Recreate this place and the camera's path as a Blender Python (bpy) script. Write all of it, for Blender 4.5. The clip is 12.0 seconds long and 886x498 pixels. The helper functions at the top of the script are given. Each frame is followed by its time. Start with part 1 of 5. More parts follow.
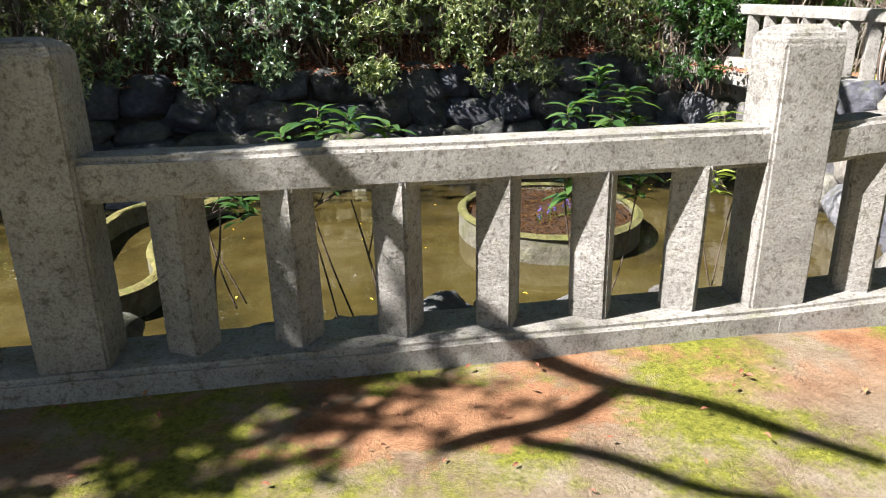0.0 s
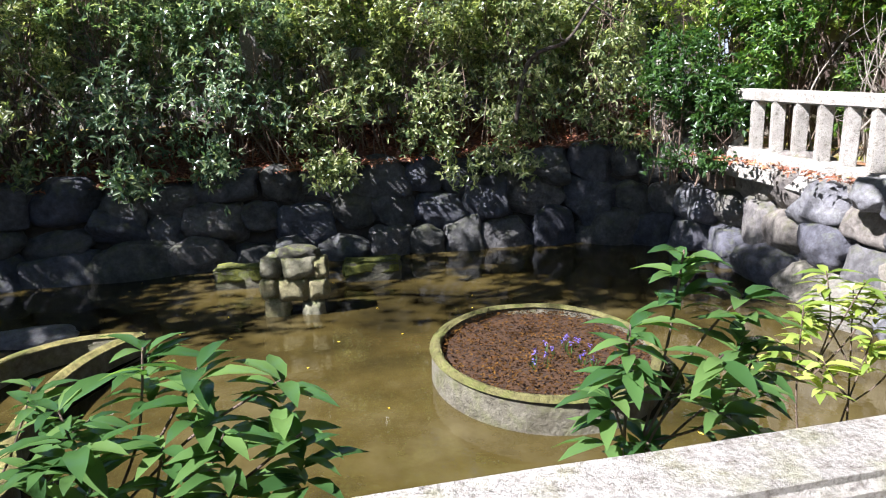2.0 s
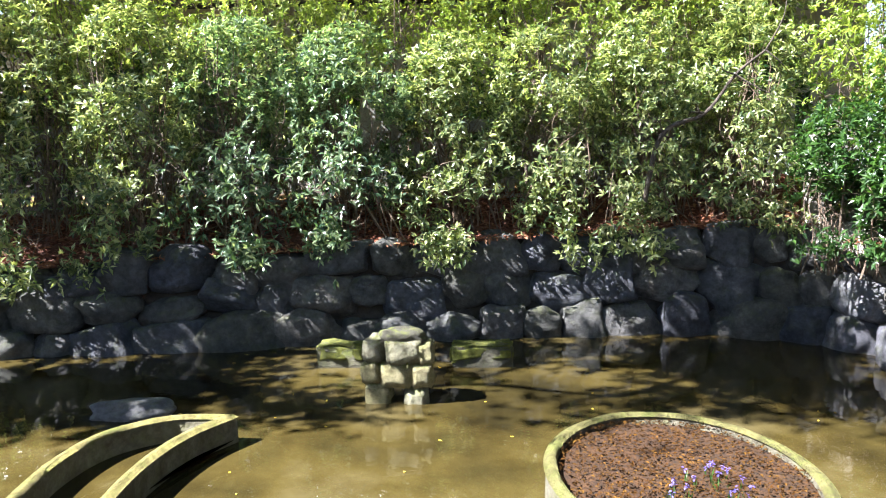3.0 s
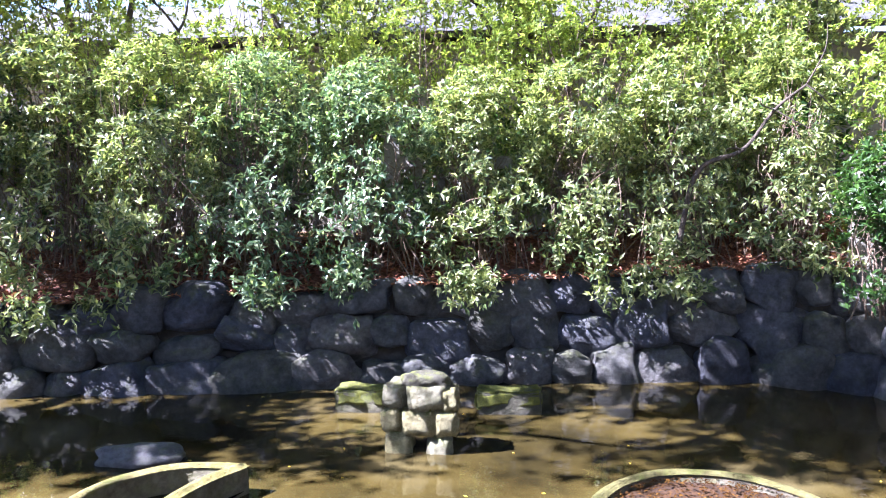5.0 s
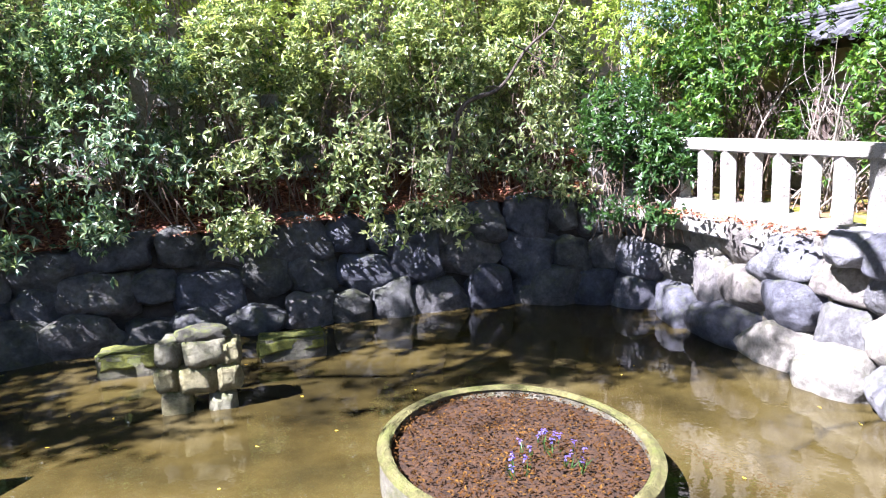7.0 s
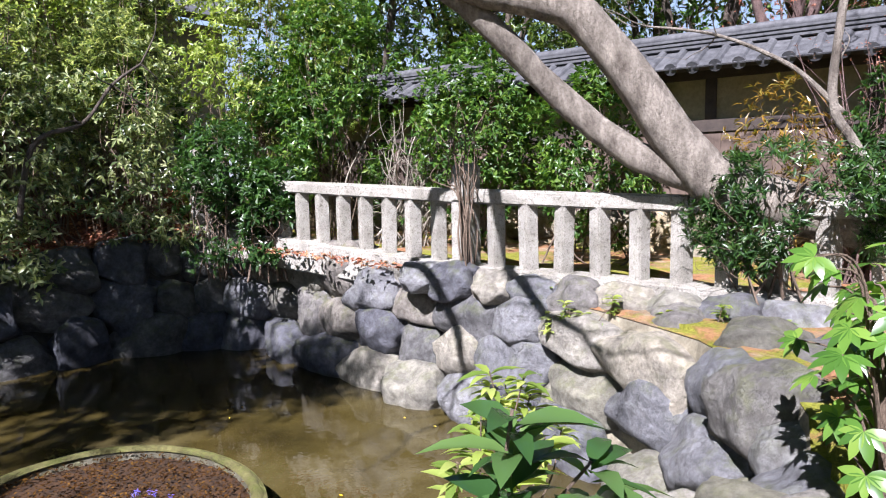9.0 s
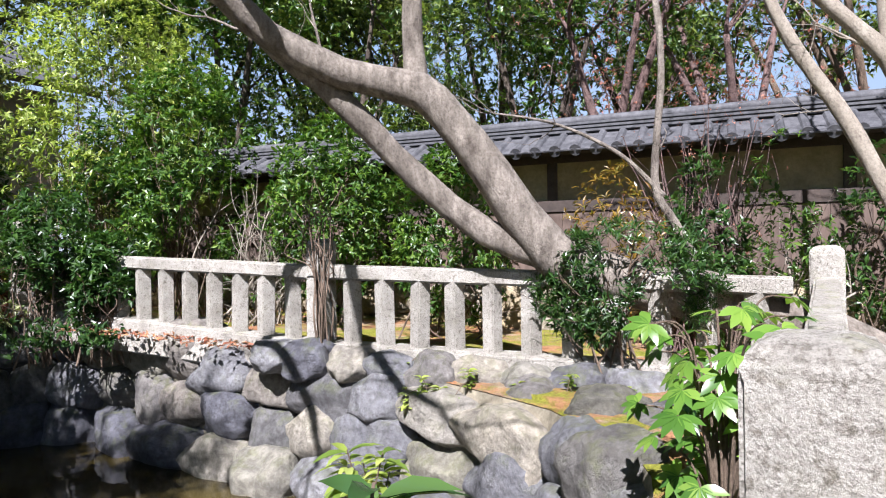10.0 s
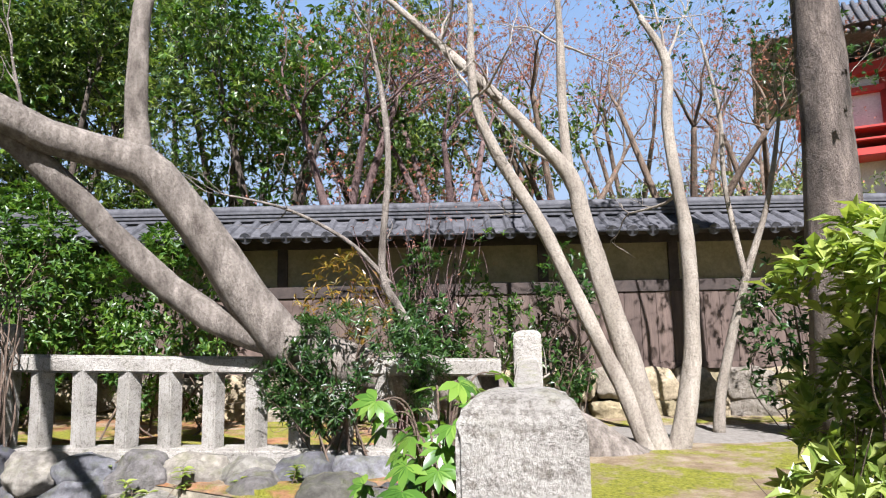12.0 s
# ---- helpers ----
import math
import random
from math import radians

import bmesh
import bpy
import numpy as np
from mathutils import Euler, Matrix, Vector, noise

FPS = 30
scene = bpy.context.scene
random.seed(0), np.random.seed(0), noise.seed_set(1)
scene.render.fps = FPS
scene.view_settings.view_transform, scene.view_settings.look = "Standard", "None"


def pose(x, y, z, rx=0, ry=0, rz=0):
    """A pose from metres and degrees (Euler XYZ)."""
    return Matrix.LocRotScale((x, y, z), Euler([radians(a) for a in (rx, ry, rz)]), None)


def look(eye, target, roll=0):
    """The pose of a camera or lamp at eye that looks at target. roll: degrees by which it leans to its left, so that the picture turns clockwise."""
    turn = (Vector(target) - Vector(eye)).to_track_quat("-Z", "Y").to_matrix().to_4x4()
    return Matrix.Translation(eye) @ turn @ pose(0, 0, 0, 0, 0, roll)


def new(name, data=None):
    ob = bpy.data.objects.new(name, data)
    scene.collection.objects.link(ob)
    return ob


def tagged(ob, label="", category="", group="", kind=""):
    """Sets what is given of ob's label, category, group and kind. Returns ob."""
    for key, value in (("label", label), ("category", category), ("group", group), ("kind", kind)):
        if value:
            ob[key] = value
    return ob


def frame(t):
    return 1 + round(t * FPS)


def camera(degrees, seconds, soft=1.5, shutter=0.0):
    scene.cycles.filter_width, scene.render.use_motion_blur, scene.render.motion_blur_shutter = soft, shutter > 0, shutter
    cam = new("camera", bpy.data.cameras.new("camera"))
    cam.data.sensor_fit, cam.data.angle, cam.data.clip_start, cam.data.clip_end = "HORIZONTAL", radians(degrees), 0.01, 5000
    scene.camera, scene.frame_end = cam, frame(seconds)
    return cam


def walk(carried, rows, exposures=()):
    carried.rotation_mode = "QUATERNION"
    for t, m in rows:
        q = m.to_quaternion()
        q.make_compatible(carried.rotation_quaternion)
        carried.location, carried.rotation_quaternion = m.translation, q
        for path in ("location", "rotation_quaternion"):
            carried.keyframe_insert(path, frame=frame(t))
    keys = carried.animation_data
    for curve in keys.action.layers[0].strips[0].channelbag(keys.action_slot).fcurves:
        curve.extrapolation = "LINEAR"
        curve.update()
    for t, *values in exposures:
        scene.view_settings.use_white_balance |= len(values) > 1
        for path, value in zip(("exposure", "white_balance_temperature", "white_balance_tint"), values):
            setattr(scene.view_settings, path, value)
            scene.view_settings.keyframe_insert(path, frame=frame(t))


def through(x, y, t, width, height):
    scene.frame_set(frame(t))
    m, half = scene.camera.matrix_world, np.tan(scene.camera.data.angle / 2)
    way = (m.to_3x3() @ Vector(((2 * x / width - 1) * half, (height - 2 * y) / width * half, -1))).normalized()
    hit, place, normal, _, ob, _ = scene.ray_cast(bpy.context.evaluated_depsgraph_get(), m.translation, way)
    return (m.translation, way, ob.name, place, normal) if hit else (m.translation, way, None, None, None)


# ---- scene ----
# ---- camera ----
cam = camera(66.4, 12.0, soft=1.1)
PATH = [
    (0.0, (0, 0, 1.35), (-0.001, 1.894, 0.709), -0.74),
    (0.5, (-0.022, 0.432, 1.397), (0.048, 2.324, 0.752), -1.16),
    (1.0, (0, 0.863, 1.457), (0.089, 2.773, 0.869), -1.15),
    (1.5, (0.009, 1.298, 1.508), (0.105, 3.229, 0.997), -1.34),
    (2.0, (0.079, 1.736, 1.533), (0.159, 3.685, 1.093), -1.54),
    (2.5, (0.091, 2.114, 1.561), (-0.002, 4.082, 1.217), -1.22),
    (3.0, (0.044, 2.454, 1.596), (-0.204, 4.424, 1.359), -0.7),
    (5.0, (-0.06, 2.819, 1.545), (-0.37, 4.791, 1.426), -0.3),
    (5.5, (-0.107, 2.81, 1.53), (-0.373, 4.786, 1.37), -0.7),
    (6.0, (-0.169, 2.816, 1.517), (-0.296, 4.802, 1.322), -0.5),
    (6.5, (-0.186, 2.879, 1.504), (-0.069, 4.861, 1.264), -1.11),
    (7.0, (-0.161, 2.91, 1.495), (0.198, 4.855, 1.199), -1.72),
    (7.2, (-0.15, 2.9, 1.495), (0.316, 4.819, 1.179), -1.74),
    (8.8, (0, 2.7, 1.5), (1.25, 4.243, 1.26), -1.2),
    (9.0, (0, 2.710, 1.490), (1.324, 4.184, 1.292), -0.9),
    (9.5, (0, 2.720, 1.485), (1.49, 4.036, 1.401), -0.7),
    (10.0, (0, 2.720, 1.470), (1.614, 3.885, 1.493), -0.7),
    (10.5, (0, 2.720, 1.455), (1.721, 3.717, 1.577), -0.7),
    (11.0, (0, 2.720, 1.440), (1.81, 3.536, 1.634), -0.8),
    (11.5, (0, 2.720, 1.425), (1.877, 3.358, 1.667), -1.0),
    (12.0, (0, 2.720, 1.415), (1.928, 3.170, 1.692), -1.2),
]
EXPOSURES = [(0.0, 2.05, 6150, 14), (2.0, 2.15, 5850, 18), (3.0, 2.98, 5950, 14), (5.0, 3.35, 5400, 30), (7.0, 2.95, 5550, 26), (9.0, 1.8, 5800, 20), (12.0, 1.62, 5950, 16)]
walk(cam, [(t, look(eye, target, roll)) for t, eye, target, roll in PATH], EXPOSURES)

# ---- world and sun ----
SUN_TURN, SUN_RISE = radians(68), radians(48)      # towards the sun: from -y to -x, and up
TO_SUN = Vector((-math.sin(SUN_TURN) * math.cos(SUN_RISE), -math.cos(SUN_TURN) * math.cos(SUN_RISE), math.sin(SUN_RISE)))
world = bpy.data.worlds.new("sky")
scene.world = world
world.use_nodes = True
sky = world.node_tree.nodes.new("ShaderNodeTexSky")
sky.sky_type = "NISHITA"
sky.sun_disc = False
sky.sun_elevation = SUN_RISE
sky.sun_rotation = math.atan2(TO_SUN.x, TO_SUN.y)
world.node_tree.links.new(sky.outputs[0], world.node_tree.nodes["Background"].inputs[0])
world.node_tree.nodes["Background"].inputs[1].default_value = 0.004
sun = new("sun", bpy.data.lights.new("sun", "SUN"))
sun.data.energy, sun.data.angle, sun.data.color = 5.0, radians(0.5), (1.0, 0.965, 0.91)
sun.matrix_world = look((0, 0, 20), Vector((0, 0, 20)) - TO_SUN)


# ---- materials ----
def material(name, rough=0.8, metal=0.0, spec=0.4):
    m = bpy.data.materials.new(name)
    m.use_nodes = True
    b = m.node_tree.nodes["Principled BSDF"]
    b.inputs["Roughness"].default_value, b.inputs["Metallic"].default_value = rough, metal
    b.inputs["Specular IOR Level"].default_value = spec
    return m, m.node_tree.nodes, m.node_tree.links, b


def noise_node(n, l, scale, detail=5, rough=0.6, coords="Object", stretch=None):
    if coords == "World":
        out = n.new("ShaderNodeNewGeometry").outputs["Position"]
    else:
        out = n.new("ShaderNodeTexCoord").outputs[coords]
    if stretch:
        mp = n.new("ShaderNodeMapping")
        mp.inputs["Scale"].default_value = stretch
        l.new(out, mp.inputs[0])
        out = mp.outputs[0]
    t = n.new("ShaderNodeTexNoise")
    t.inputs["Scale"].default_value, t.inputs["Detail"].default_value, t.inputs["Roughness"].default_value = scale, detail, rough
    l.new(out, t.inputs["Vector"])
    return t.outputs["Fac"]


def ramp(n, l, fac, stops):
    r = n.new("ShaderNodeValToRGB")
    e = r.color_ramp.elements
    while len(e) < len(stops):
        e.new(0.5)
    for i, (p, c) in enumerate(stops):
        e[i].position, e[i].color = p, (*c, 1)
    l.new(fac, r.inputs[0])
    return r.outputs[0]


def mixed(n, l, fac, a, b, mode="MIX"):
    x = n.new("ShaderNodeMix")
    x.data_type, x.blend_type = "RGBA", mode
    for value, socket in ((fac, x.inputs[0]), (a, x.inputs[6]), (b, x.inputs[7])):
        if isinstance(value, bpy.types.NodeSocket):
            l.new(value, socket)
        elif isinstance(value, tuple):
            socket.default_value = (*value, 1)
        else:
            socket.default_value = value
    return x.outputs[2]


def bumped(n, l, b, height, strength=0.4, distance=0.02):
    u = n.new("ShaderNodeBump")
    u.inputs["Strength"].default_value, u.inputs["Distance"].default_value = strength, distance
    l.new(height, u.inputs["Height"])
    l.new(u.outputs[0], b.inputs["Normal"])


def up_mask(n, l, low, high):
    """1 where a surface looks up."""
    g = n.new("ShaderNodeNewGeometry")
    s = n.new("ShaderNodeSeparateXYZ")
    l.new(g.outputs["Normal"], s.inputs[0])
    m = n.new("ShaderNodeMapRange")
    m.inputs[1].default_value, m.inputs[2].default_value = low, high
    l.new(s.outputs[2], m.inputs[0])
    return m.outputs[0]


def times(n, l, a, b):
    m = n.new("ShaderNodeMath")
    m.operation = "MULTIPLY"
    for value, socket in ((a, m.inputs[0]), (b, m.inputs[1])):
        if isinstance(value, bpy.types.NodeSocket):
            l.new(value, socket)
        else:
            socket.default_value = value
    return m.outputs[0]


def granite_material(name, light, dark, moss=0.0):
    m, n, l, b = material(name, 0.85)
    big = ramp(n, l, noise_node(n, l, 3.0, coords="World"), [(0.3, dark), (0.65, light)])
    speck = ramp(n, l, noise_node(n, l, 95, 3, 0.7, coords="World"), [(0.38, (0.42, 0.4, 0.38)), (0.52, (1, 1, 1))])
    c = mixed(n, l, 0.6, big, speck, "MULTIPLY")
    pits = ramp(n, l, noise_node(n, l, 28, 4, 0.7, coords="World"), [(0.33, (0.36, 0.33, 0.29)), (0.47, (1, 1, 1))])
    c = mixed(n, l, 0.8, c, pits, "MULTIPLY")
    if moss:
        f = times(n, l, ramp(n, l, noise_node(n, l, 9, coords="World"), [(0.5, (0, 0, 0)), (0.7, (moss, moss, moss))]), up_mask(n, l, -0.2, 0.9))
        c = mixed(n, l, f, c, (0.2, 0.22, 0.03))
    l.new(c, b.inputs["Base Color"])
    bumped(n, l, b, noise_node(n, l, 42, 6, 0.75, coords="World"), 0.9, 0.035)
    return m


def rock_material(name, light, dark, moss=0.0):
    m, n, l, b = material(name, 0.78)
    info = n.new("ShaderNodeObjectInfo")
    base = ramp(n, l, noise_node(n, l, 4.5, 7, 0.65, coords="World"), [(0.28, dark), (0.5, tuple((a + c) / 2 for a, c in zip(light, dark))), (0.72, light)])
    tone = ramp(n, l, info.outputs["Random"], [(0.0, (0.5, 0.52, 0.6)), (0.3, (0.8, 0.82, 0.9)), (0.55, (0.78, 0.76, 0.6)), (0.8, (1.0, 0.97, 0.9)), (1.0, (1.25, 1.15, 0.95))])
    c = mixed(n, l, 1.0, base, tone, "MULTIPLY")
    stain = ramp(n, l, noise_node(n, l, 16, 6, 0.7, coords="World"), [(0.4, (0.5, 0.48, 0.45)), (0.6, (1, 1, 1))])
    c = mixed(n, l, 0.7, c, stain, "MULTIPLY")
    if moss:
        f = times(n, l, ramp(n, l, noise_node(n, l, 6, 6, 0.7, coords="World"), [(0.48, (0, 0, 0)), (0.62, (moss, moss, moss))]), up_mask(n, l, -0.1, 0.7))
        c = mixed(n, l, f, c, (0.13, 0.15, 0.025))
    l.new(c, b.inputs["Base Color"])
    bumped(n, l, b, noise_node(n, l, 10, 10, 0.74, coords="World"), 1.0, 0.08)
    return m


def leaf_material(name, tones, rough=0.34, through=0.42, spec=0.6):
    m, n, l, b = material(name, rough, spec=spec)
    g = n.new("ShaderNodeNewGeometry")
    c = ramp(n, l, g.outputs["Random Per Island"], [(i / (len(tones) - 1), t) for i, t in enumerate(tones)])
    c = mixed(n, l, 0.5, c, ramp(n, l, noise_node(n, l, 1.1, 3, coords="World"), [(0.35, (0.6, 0.65, 0.6)), (0.65, (1.25, 1.2, 1.0))]), "MULTIPLY")
    l.new(c, b.inputs["Base Color"])
    t = n.new("ShaderNodeBsdfTranslucent")
    l.new(mixed(n, l, 1.0, c, (1.4, 1.45, 0.7), "MULTIPLY"), t.inputs[0])
    s = n.new("ShaderNodeMixShader")
    s.inputs[0].default_value = through
    l.new(b.outputs[0], s.inputs[1])
    l.new(t.outputs[0], s.inputs[2])
    l.new(s.outputs[0], n["Material Output"].inputs[0])
    return m


def bark_material(name, light, dark, scale=7.0):
    m, n, l, b = material(name, 0.9)
    c = ramp(n, l, noise_node(n, l, scale, 7, 0.65, coords="World", stretch=(1, 1, 0.35)), [(0.3, dark), (0.52, tuple((a + c) / 2 for a, c in zip(light, dark))), (0.7, light)])
    c = mixed(n, l, 0.6, c, ramp(n, l, noise_node(n, l, 40, 5, 0.7, coords="World"), [(0.35, (0.45, 0.42, 0.4)), (0.55, (1, 1, 1))]), "MULTIPLY")
    l.new(c, b.inputs["Base Color"])
    bumped(n, l, b, noise_node(n, l, 17, 9, 0.75, coords="World", stretch=(1, 1, 0.5)), 1.0, 0.05)
    return m


def simple_material(name, light, dark, scale=12.0, rough=0.8, bump=0.4, stretch=None, coords="World", spec=0.4):
    m, n, l, b = material(name, rough, spec=spec)
    c = ramp(n, l, noise_node(n, l, scale, 6, 0.65, coords=coords, stretch=stretch), [(0.3, dark), (0.7, light)])
    c = mixed(n, l, 0.5, c, ramp(n, l, noise_node(n, l, scale * 6, 5, 0.7, coords=coords, stretch=stretch), [(0.35, (0.6, 0.6, 0.6)), (0.6, (1, 1, 1))]), "MULTIPLY")
    info = n.new("ShaderNodeObjectInfo")
    c = mixed(n, l, 0.6, c, ramp(n, l, info.outputs["Random"], [(0.0, (0.72, 0.72, 0.72)), (1.0, (1.1, 1.08, 1.05))]), "MULTIPLY")
    l.new(c, b.inputs["Base Color"])
    bumped(n, l, b, noise_node(n, l, scale * 3, 6, 0.7, coords=coords, stretch=stretch), bump, 0.015)
    return m


def ground_material():
    m, n, l, b = material("mossy_soil", 0.95, spec=0.2)
    soil = ramp(n, l, noise_node(n, l, 3.2, 8, 0.65, coords="World"), [(0.3, (0.136, 0.0868, 0.0496)), (0.5, (0.279, 0.211, 0.136)), (0.7, (0.384, 0.322, 0.236))])
    red = ramp(n, l, noise_node(n, l, 7, 6, 0.7, coords="World"), [(0.35, (0.23, 0.105, 0.05)), (0.65, (0.42, 0.22, 0.11))])
    # a strip of bare reddish soil along the foot of the kerb
    g = n.new("ShaderNodeNewGeometry")
    s = n.new("ShaderNodeVectorMath")
    s.operation = "DOT_PRODUCT"
    s.inputs[1].default_value = (-0.19, 0.98, 0)
    l.new(g.outputs["Position"], s.inputs[0])
    r = n.new("ShaderNodeMapRange")
    r.inputs[1].default_value, r.inputs[2].default_value = 1.75, 2.2
    l.new(s.outputs["Value"], r.inputs[0])
    w = times(n, l, r.outputs[0], ramp(n, l, noise_node(n, l, 2.1, 4, coords="World"), [(0.42, (0, 0, 0)), (0.55, (1, 1, 1))]))
    c = mixed(n, l, w, soil, red)
    moss = ramp(n, l, noise_node(n, l, 30, 6, 0.75, coords="World"), [(0.3, (0.072, 0.0792, 0.00864)), (0.55, (0.238, 0.238, 0.0288)), (0.75, (0.36, 0.346, 0.0648))])
    mm = ramp(n, l, noise_node(n, l, 1.5, 8, 0.72, coords="World"), [(0.46, (0, 0, 0)), (0.56, (1, 1, 1))])
    c = mixed(n, l, mm, c, moss)
    # a worn patch of bare red soil in front of the fence
    v = n.new("ShaderNodeMapping")
    v.vector_type = "TEXTURE"
    v.inputs["Location"].default_value, v.inputs["Rotation"].default_value, v.inputs["Scale"].default_value = (0.05, 2.1, 0), (0, 0, radians(10)), (1.4, 0.5, 1)
    l.new(g.outputs["Position"], v.inputs[0])
    q = n.new("ShaderNodeVectorMath")
    q.operation = "LENGTH"
    l.new(v.outputs[0], q.inputs[0])
    a = n.new("ShaderNodeMath")
    a.operation = "ADD"
    l.new(q.outputs["Value"], a.inputs[0])
    l.new(noise_node(n, l, 5, 6, 0.7, coords="World"), a.inputs[1])
    c = mixed(n, l, ramp(n, l, a.outputs[0], [(0.9, (1, 1, 1)), (1.0, (0, 0, 0))]), c, red)
    grit = ramp(n, l, noise_node(n, l, 70, 4, 0.8, coords="World"), [(0.33, (0.4, 0.38, 0.35)), (0.5, (1, 1, 1))])
    c = mixed(n, l, 0.6, c, grit, "MULTIPLY")
    l.new(c, b.inputs["Base Color"])
    bumped(n, l, b, noise_node(n, l, 26, 8, 0.8, coords="World"), 0.9, 0.04)
    return m


def water_material():
    m, n, l, b = material("murky_water", 0.02, spec=0.5)
    b.inputs["IOR"].default_value = 1.45
    c = ramp(n, l, noise_node(n, l, 0.55, 5, 0.6, coords="World"), [(0.3, (0.016, 0.0128, 0.0048)), (0.5, (0.05, 0.038, 0.011)), (0.7, (0.084, 0.0688, 0.0304))])
    c = mixed(n, l, 0.5, c, ramp(n, l, noise_node(n, l, 2.4, 6, 0.7, coords="World"), [(0.35, (0.6, 0.55, 0.5)), (0.62, (1.1, 1.1, 1.1))]), "MULTIPLY")
    l.new(c, b.inputs["Base Color"])
    bumped(n, l, b, noise_node(n, l, 4.0, 3, coords="World"), 0.06, 0.05)
    return m


GRANITE = granite_material("weathered_granite", (0.47, 0.443, 0.393), (0.26, 0.24, 0.205), 0.3)
GRANITE_OLD = granite_material("mossy_granite", (0.36, 0.345, 0.31), (0.21, 0.2, 0.175), 0.4)
# grey rock with the north wall's shade darkened into its colour
ROCK_SHADED = rock_material("shade_darkened_grey_rock", (0.17, 0.173, 0.187), (0.0272, 0.0279, 0.0354), 0.3)
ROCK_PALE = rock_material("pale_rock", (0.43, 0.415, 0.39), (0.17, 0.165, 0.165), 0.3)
ROCK_MID = rock_material("slate_grey_rock", (0.27, 0.262, 0.27), (0.09, 0.087, 0.095), 0.35)
ROCK_MOSS = rock_material("mossy_stone", (0.2, 0.185, 0.12), (0.075, 0.068, 0.036), 0.95)
GROUND = ground_material()
WATER = water_material()
LITTER = simple_material("red_brown_leaf_litter", (0.198, 0.0765, 0.045), (0.045, 0.0198, 0.0135), 22, 0.9, 1.0)
PEAT = simple_material("dark_brown_peat", (0.085, 0.036, 0.008), (0.014, 0.007, 0.003), 22, 0.95, 1.0)
CONCRETE = rock_material("mossy_concrete", (0.3, 0.27, 0.18), (0.09, 0.075, 0.035), 0.5)
MOSS = simple_material("yellow_green_moss", (0.2, 0.21, 0.03), (0.035, 0.04, 0.012), 14, 0.95, 1.0)
RIM = rock_material("mossy_rim", (0.3, 0.28, 0.11), (0.1, 0.092, 0.02), 0.7)
BARK = bark_material("brown_grey_bark", (0.36, 0.315, 0.265), (0.09, 0.073, 0.058), 9)
BARK_PALE = bark_material("smooth_pale_bark", (0.45, 0.4, 0.33), (0.22, 0.185, 0.145), 4)
BARK_DARK = bark_material("dark_bark", (0.14, 0.11, 0.085), (0.04, 0.032, 0.026))
BARK_ROUGH = bark_material("dark_rough_bark", (0.26, 0.21, 0.175), (0.03, 0.024, 0.019), 5)
TWIG = bark_material("twig_bark", (0.255, 0.187, 0.136), (0.0935, 0.0638, 0.0425), 9)
TWIG_RED = bark_material("reddish_twig", (0.23, 0.15, 0.135), (0.1, 0.064, 0.058), 9)
LEAF_HEDGE = leaf_material("hedge_leaf", [(0.042, 0.076, 0.03), (0.12, 0.165, 0.065), (0.26, 0.295, 0.125), (0.46, 0.48, 0.28)], 0.3)
LEAF_BLUE = leaf_material("blue_green_hedge_leaf", [(0.03, 0.065, 0.036), (0.085, 0.145, 0.08), (0.18, 0.25, 0.14), (0.36, 0.41, 0.27)], 0.28)
LEAF_MID = leaf_material("mid_green_leaf", [(0.022, 0.065, 0.01), (0.06, 0.135, 0.018), (0.14, 0.22, 0.034)], 0.4)
LEAF_DARK = leaf_material("dark_glossy_leaf", [(0.017, 0.0467, 0.0127), (0.034, 0.085, 0.0187), (0.068, 0.136, 0.0298)])
LEAF_LIME = leaf_material("bright_leaf", [(0.104, 0.168, 0.032), (0.224, 0.288, 0.06), (0.368, 0.416, 0.128)])
LEAF_PALE = leaf_material("pond_plant_leaf", [(0.032, 0.08, 0.024), (0.06, 0.128, 0.0384), (0.12, 0.2, 0.06)], 0.25)
LEAF_HAND = leaf_material("hand_leaf", [(0.051, 0.128, 0.0213), (0.102, 0.212, 0.034), (0.196, 0.306, 0.0553)], 0.28)
LEAF_TREE = leaf_material("tree_leaf", [(0.02, 0.05, 0.014), (0.05, 0.095, 0.022), (0.11, 0.165, 0.036), (0.21, 0.27, 0.06)])
LEAF_RUST = leaf_material("rusty_bamboo_leaf", [(0.2, 0.14, 0.025), (0.27, 0.15, 0.03), (0.12, 0.13, 0.02)])
LEAF_DEAD = leaf_material("fallen_leaf", [(0.3, 0.1, 0.05), (0.18, 0.06, 0.035), (0.4, 0.2, 0.09)], 0.7, 0.1)
LEAF_PEAT = leaf_material("dark_leaf_scrap", [(0.06, 0.025, 0.005), (0.025, 0.011, 0.003), (0.11, 0.055, 0.011)], 0.9, 0.05, 0.1)
LEAF_YELLOW = leaf_material("yellow_fallen_leaf", [(0.7, 0.45, 0.02), (0.75, 0.6, 0.08)], 0.6, 0.1)
LEAF_RED = leaf_material("red_bud", [(0.3, 0.09, 0.06), (0.35, 0.16, 0.11)], 0.6, 0.2)
# aged ochre plaster, darkened in its colour for the shade under the eaves
PLASTER = simple_material("shade_darkened_ochre_plaster", (0.33, 0.28, 0.17), (0.22, 0.18, 0.1), 3, 0.9, 0.2)
# weathered brown boards, with the trees' shade on them put into the colour
PLANK = simple_material("shade_darkened_brown_board", (0.145, 0.102, 0.0808), (0.0638, 0.0442, 0.0357), 5, 0.8, 0.6, (1, 1, 0.12))
